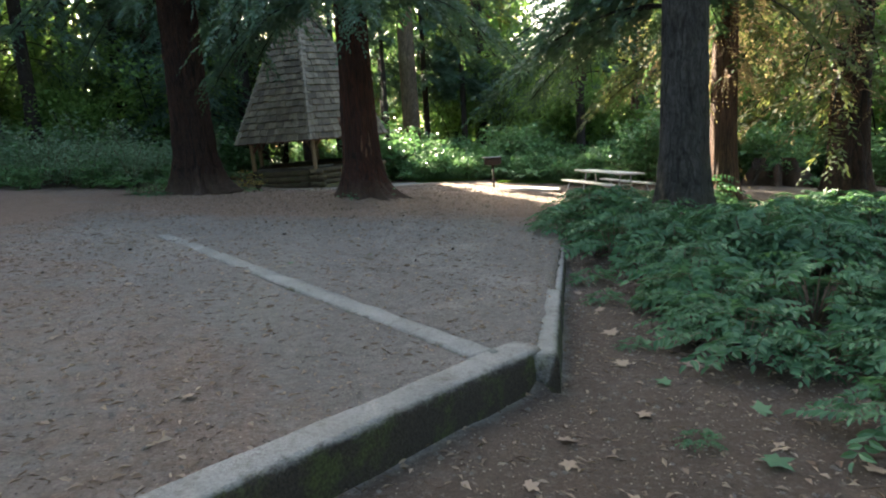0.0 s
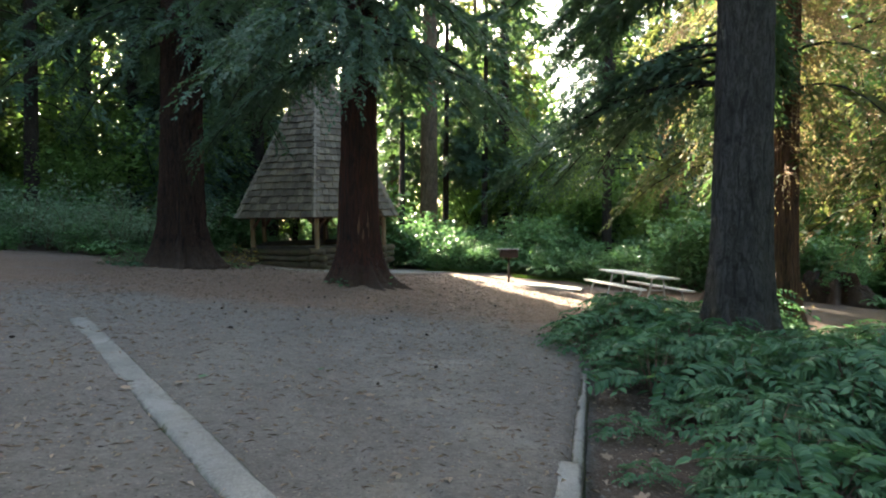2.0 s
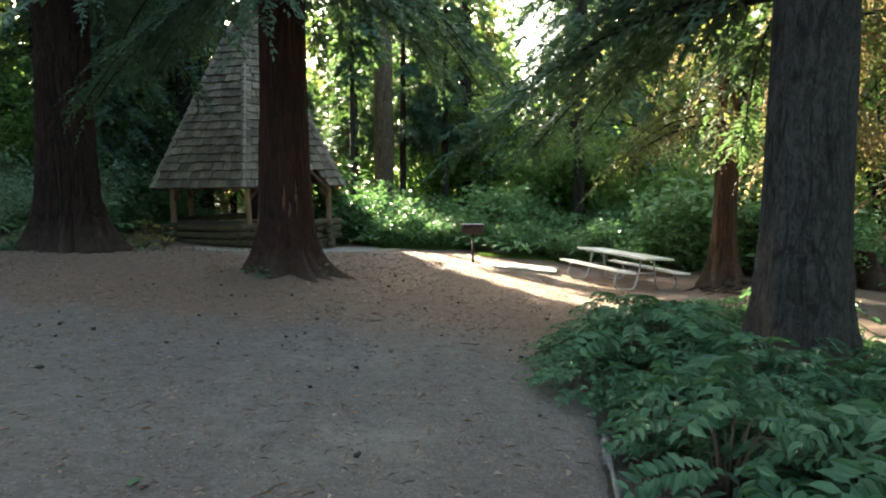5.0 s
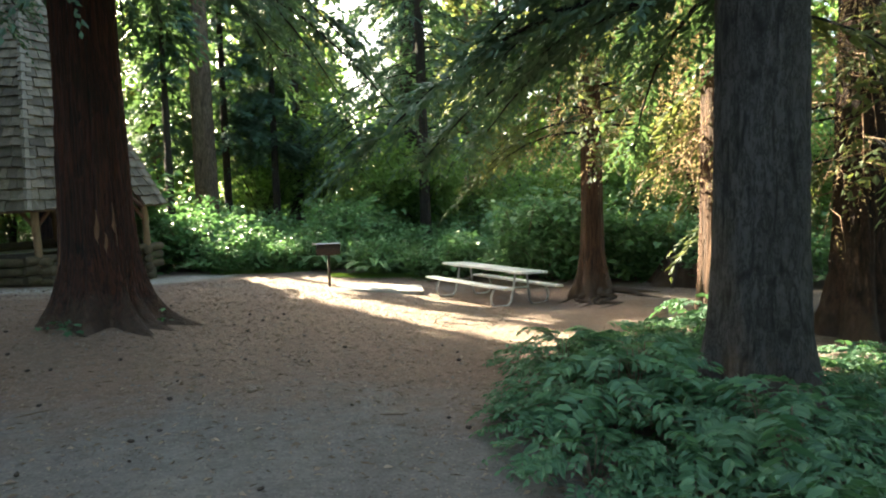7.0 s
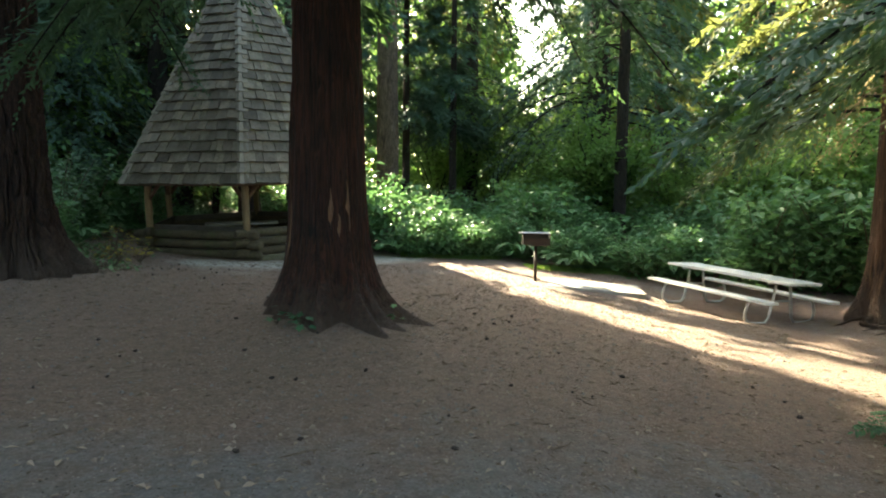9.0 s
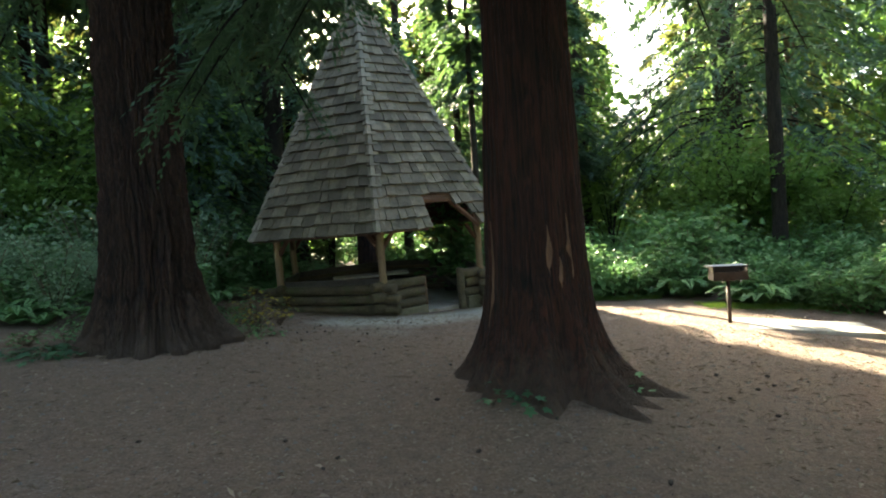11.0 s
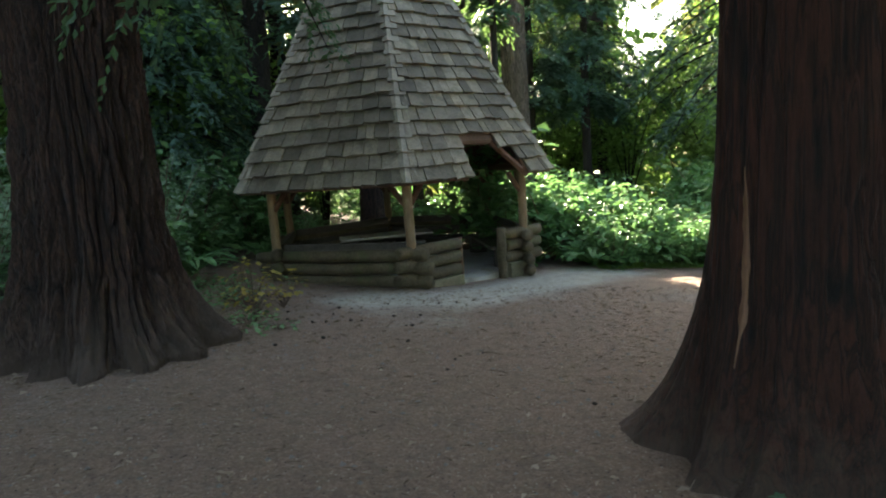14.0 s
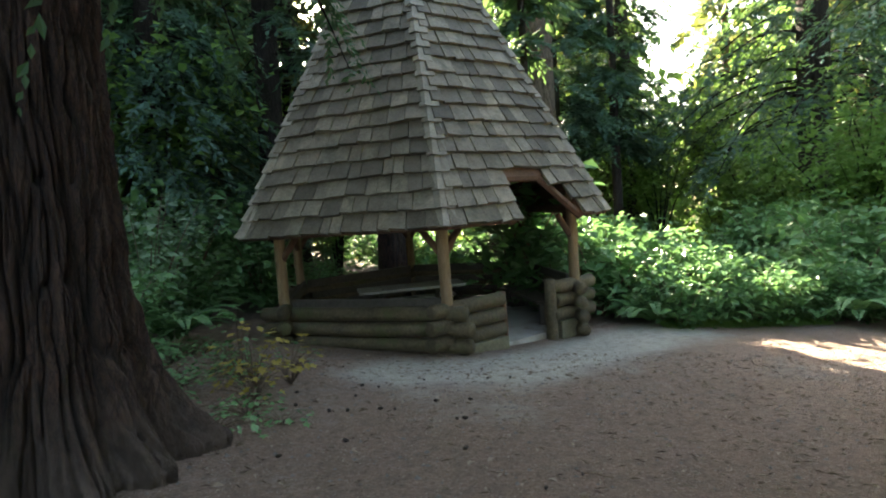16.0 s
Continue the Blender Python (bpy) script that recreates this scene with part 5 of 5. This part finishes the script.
for x, y, h in ((-6.75, 20.6, 0.95), (-6.45, 20.9, 0.8), (-7.0, 20.95, 1.15), (-6.6, 20.2, 0.6)):
    low_plant("sapling", x, y, 48, 0.36, h, 0.095, M_YELLOW if h < 1 else M_SHRUB, "thin sapling with yellowing leaves beside the shelter", "sapling")
# stray shrubs by the thin kerb
for x, y, s in ((1.62, 6.35, 0.45), (1.72, 7.3, 0.62), (1.5, 4.9, 0.3), (1.85, 8.9, 0.7), (2.2, 9.9, 0.75), (2.5, 10.7, 0.7), (1.35, 3.2, 0.25)):
    put_grape(x, y, 2, 40 * x, s)


def grass_patch(x0, x1, y0, y1, n, tall):
    P = np.stack([gl.uniform(x0, x1, n), gl.uniform(y0, y1, n), np.zeros(n)], 1)
    P[:, 2] = land(P[:, 0], P[:, 1])
    D = np.concatenate([gl.normal(0, 0.45, (n, 2)), np.ones((n, 1))], 1)
    ln = tall * gl.uniform(0.5, 1.4, n)
    return leaves(P, D, gl.normal(0, 1, (n, 3)), ln, 0.012 + 0 * ln, 0.1)


for x0, x1, y0, y1 in ((2.0, 4.6, 22.9, 23.9), (-1.2, 1.6, 24.9, 25.5)):
    tagged(link("grass", raw_mesh("grass", *grass_patch(x0, x1, y0, y1, 2600, 0.1), M_GRASS)), "short bright grass at the wood's edge", "grass", kind="stuff")


def pad_points(n, x0=-8, x1=4.5, y0=0.8, y1=23):
    P = np.stack([gl.uniform(x0, x1, n), y0 + (y1 - y0) * gl.uniform(0, 1, n) ** 1.25, np.zeros(n)], 1)
    P = P[~((np.abs(P[:, 0] + 2.08) < 0.8) & (np.abs(P[:, 1] - 16) < 0.8))]
    P = P[~((P[:, 0] > 1.6) & (P[:, 0] < 4.2) & (P[:, 1] > 20) & (P[:, 1] < 21.8))]
    P[:, 2] = land(P[:, 0], P[:, 1])
    return P


# chips, needles and small dry leaves strewn on the earth
P = pad_points(22000)
n = len(P)
P[:, 2] += 0.006
D = np.concatenate([gl.normal(0, 1, (n, 2)), gl.normal(0, 0.12, (n, 1))], 1)
N = np.concatenate([gl.normal(0, 0.3, (n, 2)), np.ones((n, 1))], 1)
ln = 0.034 * gl.uniform(0.4, 2.6, n)
tagged(link("leaf_litter", raw_mesh("leaf_litter", *leaves(P, D, N, ln, ln * gl.uniform(0.12, 0.55, n), 0.3), M_DRY)), "small dry leaves and chips strewn on the earth", "litter", kind="stuff")
P = pad_points(7000)
n = len(P)
P[:, 2] += 0.008
D = np.concatenate([gl.normal(0, 1, (n, 2)), gl.normal(0, 0.06, (n, 1))], 1)
N = np.concatenate([gl.normal(0, 0.3, (n, 2)), np.ones((n, 1))], 1)
ln = 0.06 * gl.uniform(0.5, 1.8, n)
tagged(link("needle_litter", raw_mesh("needle_litter", *leaves(P, D, N, ln, 0.006 + 0 * ln, 0.5), M_TWIG)), "dark needles and bits of bark on the earth", "litter", kind="stuff")


def pebble_mesh(g, n):
    """Small clods and stones, flattened eight-sided lumps."""
    P = pad_points(n)
    n = len(P)
    s = 0.014 * g.uniform(0.5, 1.8, n)[:, None, None]
    octa = np.array([(1, 0, 0), (0, 1, 0), (-1, 0, 0), (0, -1, 0), (0, 0, 0.7), (0, 0, -0.5)])
    v = P[:, None, :] + octa[None] * s * g.uniform(0.6, 1.4, (n, 6, 1))
    f = np.array([(0, 1, 4), (1, 2, 4), (2, 3, 4), (3, 0, 4)])
    return v.reshape(-1, 3), (np.arange(n)[:, None, None] * 6 + f[None]).reshape(-1, 3)


tagged(link("pebbles", raw_mesh("pebbles", *pebble_mesh(gl, 6000), M_SOIL)), "small clods and stones on the earth", "stones", kind="stuff")

# fallen maple leaves that can be told apart
LEAF_SPOTS = ((1.62, 3.05), (1.85, 3.15), (0.55, 3.25), (0.6, 3.05), (-1.62, 6.2), (-2.35, 6.7), (-2.0, 6.9), (-1.9, 7.3), (-2.7, 5.6), (-3.4, 6.2), (-3.0, 4.4), (-1.5, 3.3), (1.45, 5.2), (1.3, 4.4),
              (1.5, 4.0), (1.2, 3.6), (1.75, 4.5), (0.25, 2.2), (0.8, 2.6), (1.05, 2.2), (0.3, 2.8), (-1.0, 7.9), (-0.4, 7.1), (-4.6, 8.4), (-5.4, 10.2), (-4.0, 11.5), (1.55, 6.0), (1.5, 6.8), (2.0, 3.6), (2.1, 2.9))
for i, (x, y) in enumerate(LEAF_SPOTS):
    sz = (0.2, 0.17, 0.14, 0.12)[i % 4] if i < 4 or x > 1 else 0.11
    me = lobed_leaves("fallen_leaf", np.zeros((1, 3)), [0.0], [gl.uniform(-0.15, 0.1)], [sz], M_DRY if i % 7 else M_GRAPE, [gl.uniform(-0.25, 0.25)])
    ob = tagged(link("fallen_leaf", me), "dry tan fallen maple leaf on the earth", "leaf", "fallen maple leaves")
    ob.matrix_world = on_land(x, y, gl.uniform(0, 360), 0.018)


def cone_mesh():
    bm = bmesh.new()
    bmesh.ops.create_icosphere(bm, subdivisions=2, radius=1.0)
    for v in bm.verts:
        k = 1 + 0.22 * math.sin(v.co.x * 14) * math.cos(math.atan2(v.co.y, v.co.z) * 6)
        v.co = Vector((v.co.x * 0.04, v.co.y * 0.02 * k, v.co.z * 0.02 * k))
    me = bpy.data.meshes.new("fir_cone")
    bm.to_mesh(me)
    bm.free()
    me.materials.append(M_CONE)
    return me


CONE = cone_mesh()
for i in range(100):
    if i < 24:
        x, y = gl.normal(-5.2, 0.9), gl.normal(20.4, 0.9)
    elif i < 75:
        x, y = gl.uniform(-4.5, 1.5), gl.uniform(10, 19)
    else:
        x, y = gl.uniform(-5.5, 2.5), gl.uniform(6.5, 15)
    if (x + 2.08) ** 2 + (y - 16) ** 2 < 0.9 or (x - SH_X) ** 2 + (y - SH_Y) ** 2 < 3.2 ** 2:
        continue
    ob = tagged(link("fir_cone", CONE), "small dark fir cone on the earth", "cone", "fir cones on the earth")
    s = gl.uniform(0.45, 0.85)
    ob.matrix_world = on_land(x, y, gl.uniform(0, 360), 0.014) @ Matrix.Diagonal((s, s, s, 1))
# twigs
for i in range(26):
    x, y = gl.uniform(-5.5, 1.2), gl.uniform(4.2, 20)
    L = gl.uniform(0.08, 0.28)
    pts = [(L * (k / 4 - 0.5), gl.normal(0, 0.012), 0.0) for k in range(5)]
    ob = tagged(part("twig", rod(pts, [0.004, 0.006, 0.006, 0.005, 0.003], 5), M_TWIG), "short dry twig on the earth", "twig", "twigs on the earth")
    ob.matrix_world = on_land(x, y, gl.uniform(0, 360), 0.012)


# ---- bare roots and the old stump ----
def root_line(x, y, turn, length, r, lift=0.06):
    pts, rad = [], []
    a = radians(turn)
    for i in range(9):
        f = i / 8
        px, py = x + math.cos(a) * length * f, y + math.sin(a) * length * f
        a += gl.normal(0, 0.16)
        pts.append(Vector((px, py, ground_z(px, py) + lift * (1 - f) + r * (0.3 - 0.9 * f))))
        rad.append(r * (1 - 0.75 * f))
    return rod(pts, rad, 7)


slim = bpy.data.objects["cedar_tree.001"]
for turn, L, r in ((200, 1.5, 0.07), (235, 1.9, 0.08), (262, 1.5, 0.06), (290, 1.7, 0.07), (318, 1.6, 0.06), (345, 1.2, 0.05), (180, 1.1, 0.05), (248, 1.2, 0.05)):
    ob = part("root", root_line(7.05, 17.9, turn, L, r, 0.12), M_RED, slim, "bare surface root", True)
    ob.matrix_parent_inverse = slim.matrix_world.inverted()

def stump(x, y):
    t = base("old_stump", on_land(x, y) @ Matrix.Scale(1.4, 4), "rotten reddish-brown stump with tangled roots", "stump")
    me = trunk_mesh("trunk", 0.34, 9.0, M_BROWN, 0.5, 7, 0.3, 0.09, 0.12, seed=61, na=64, nz=80, taper=0.35)
    for v in me.vertices:      # broken off at knee height, with a rotten hollow in the top
        over = max(0.0, v.co.z - 0.5 - 0.14 * math.sin(3 * math.atan2(v.co.y, v.co.x)))
        k = max(0.05, 1 - 1.5 * over)
        v.co = Vector((v.co.x * k, v.co.y * k, v.co.z - over - min(0.25, 0.6 * over)))
    link("trunk", me, t)
    for k in range(11):
        a = gl.uniform(0, 6.28)
        pts = [(0.3 * math.cos(a), 0.3 * math.sin(a), gl.uniform(0.3, 0.62)), (0.5 * math.cos(a + 0.2), 0.5 * math.sin(a + 0.2), gl.uniform(0.2, 0.4)), (0.75 * math.cos(a + 0.35), 0.75 * math.sin(a + 0.35), 0.05), (0.9 * math.cos(a + 0.4), 0.9 * math.sin(a + 0.4), -0.1)]
        part("root", rod(pts, [0.05, 0.04, 0.035, 0.02], 6), M_BROWN, t, "", True)


stump(10.0, 18.4)


# ---- dry twigs hanging on the cedars by the shrubs ----
def dead_twigs(tree, z0, z1, spread, n, arc, seed):
    g = np.random.default_rng(seed)
    lines, C, D = [], [], []
    for i in range(n):
        a, z, L = radians(g.uniform(*arc)), g.uniform(z0, z1), spread * g.uniform(0.4, 1.0)
        s = np.linspace(0, 1, 6)
        p = np.stack([np.cos(a) * L * s, np.sin(a) * L * s, z + L * (0.2 * s - 0.75 * s ** 2)], 1)
        lines.append((p, [0.014 * (1 - 0.8 * q) for q in s]))
        for k in range(9):
            q = g.uniform(0.25, 1.0)
            o = np.array([np.interp(q, s, p[:, c]) for c in range(3)])
            b = a + g.normal(0, 1.1)
            ln = g.uniform(0.25, 0.7)
            w = np.array([math.cos(b), math.sin(b), 0.0]) * ln
            lines.append((np.stack([o, o + w * 0.5 - np.array([0, 0, 0.12 * ln]), o + w * 0.8 - np.array([0, 0, 0.75 * ln])]), [0.006, 0.004, 0.0025]))
            C.append(o + w * g.uniform(0.2, 0.7) - np.array([0, 0, 0.3 * ln]))
            D.append(w + np.array([0, 0, -0.6 * ln]))
    v, f = spray_leaves(np.array(C), np.array(D), g, 9, 0.4, 0.055, 0.8)
    tagged(link("dry_fronds", raw_mesh("dry_fronds", v, f, M_BROWNLEAF), tree, "dry golden-brown hanging fronds"), kind="stuff")
    tagged(link("dry_twig_tangle", rods_mesh("dry_twig_tangle", lines, M_SUNLIT_TWIG, 3), tree, "dry brown hanging twigs"), kind="stuff")


dead_twigs(bpy.data.objects["cedar_tree.001"], 3.3, 9.0, 2.4, 50, (60, 360), 71)
dead_twigs(bpy.data.objects["cedar_tree.002"], 3.0, 8.5, 2.3, 40, (-100, 140), 72)
dead_twigs(bpy.data.objects["cedar_tree.002"], 2.5, 8.5, 0.75, 80, (0, 360), 74)
dead_twigs(bpy.data.objects["cedar_tree.003"], 2.0, 8.0, 3.0, 70, (90, 360), 73)


# ---- shingles of the two near roof faces ----
for vs in single:
    me = bpy.data.meshes.new("shingle")
    me.from_pydata([tuple(v) for v in vs], [], BOX_FACES)
    me.materials.append(M_SHINGLE)
    link("shingle", me, shelter)
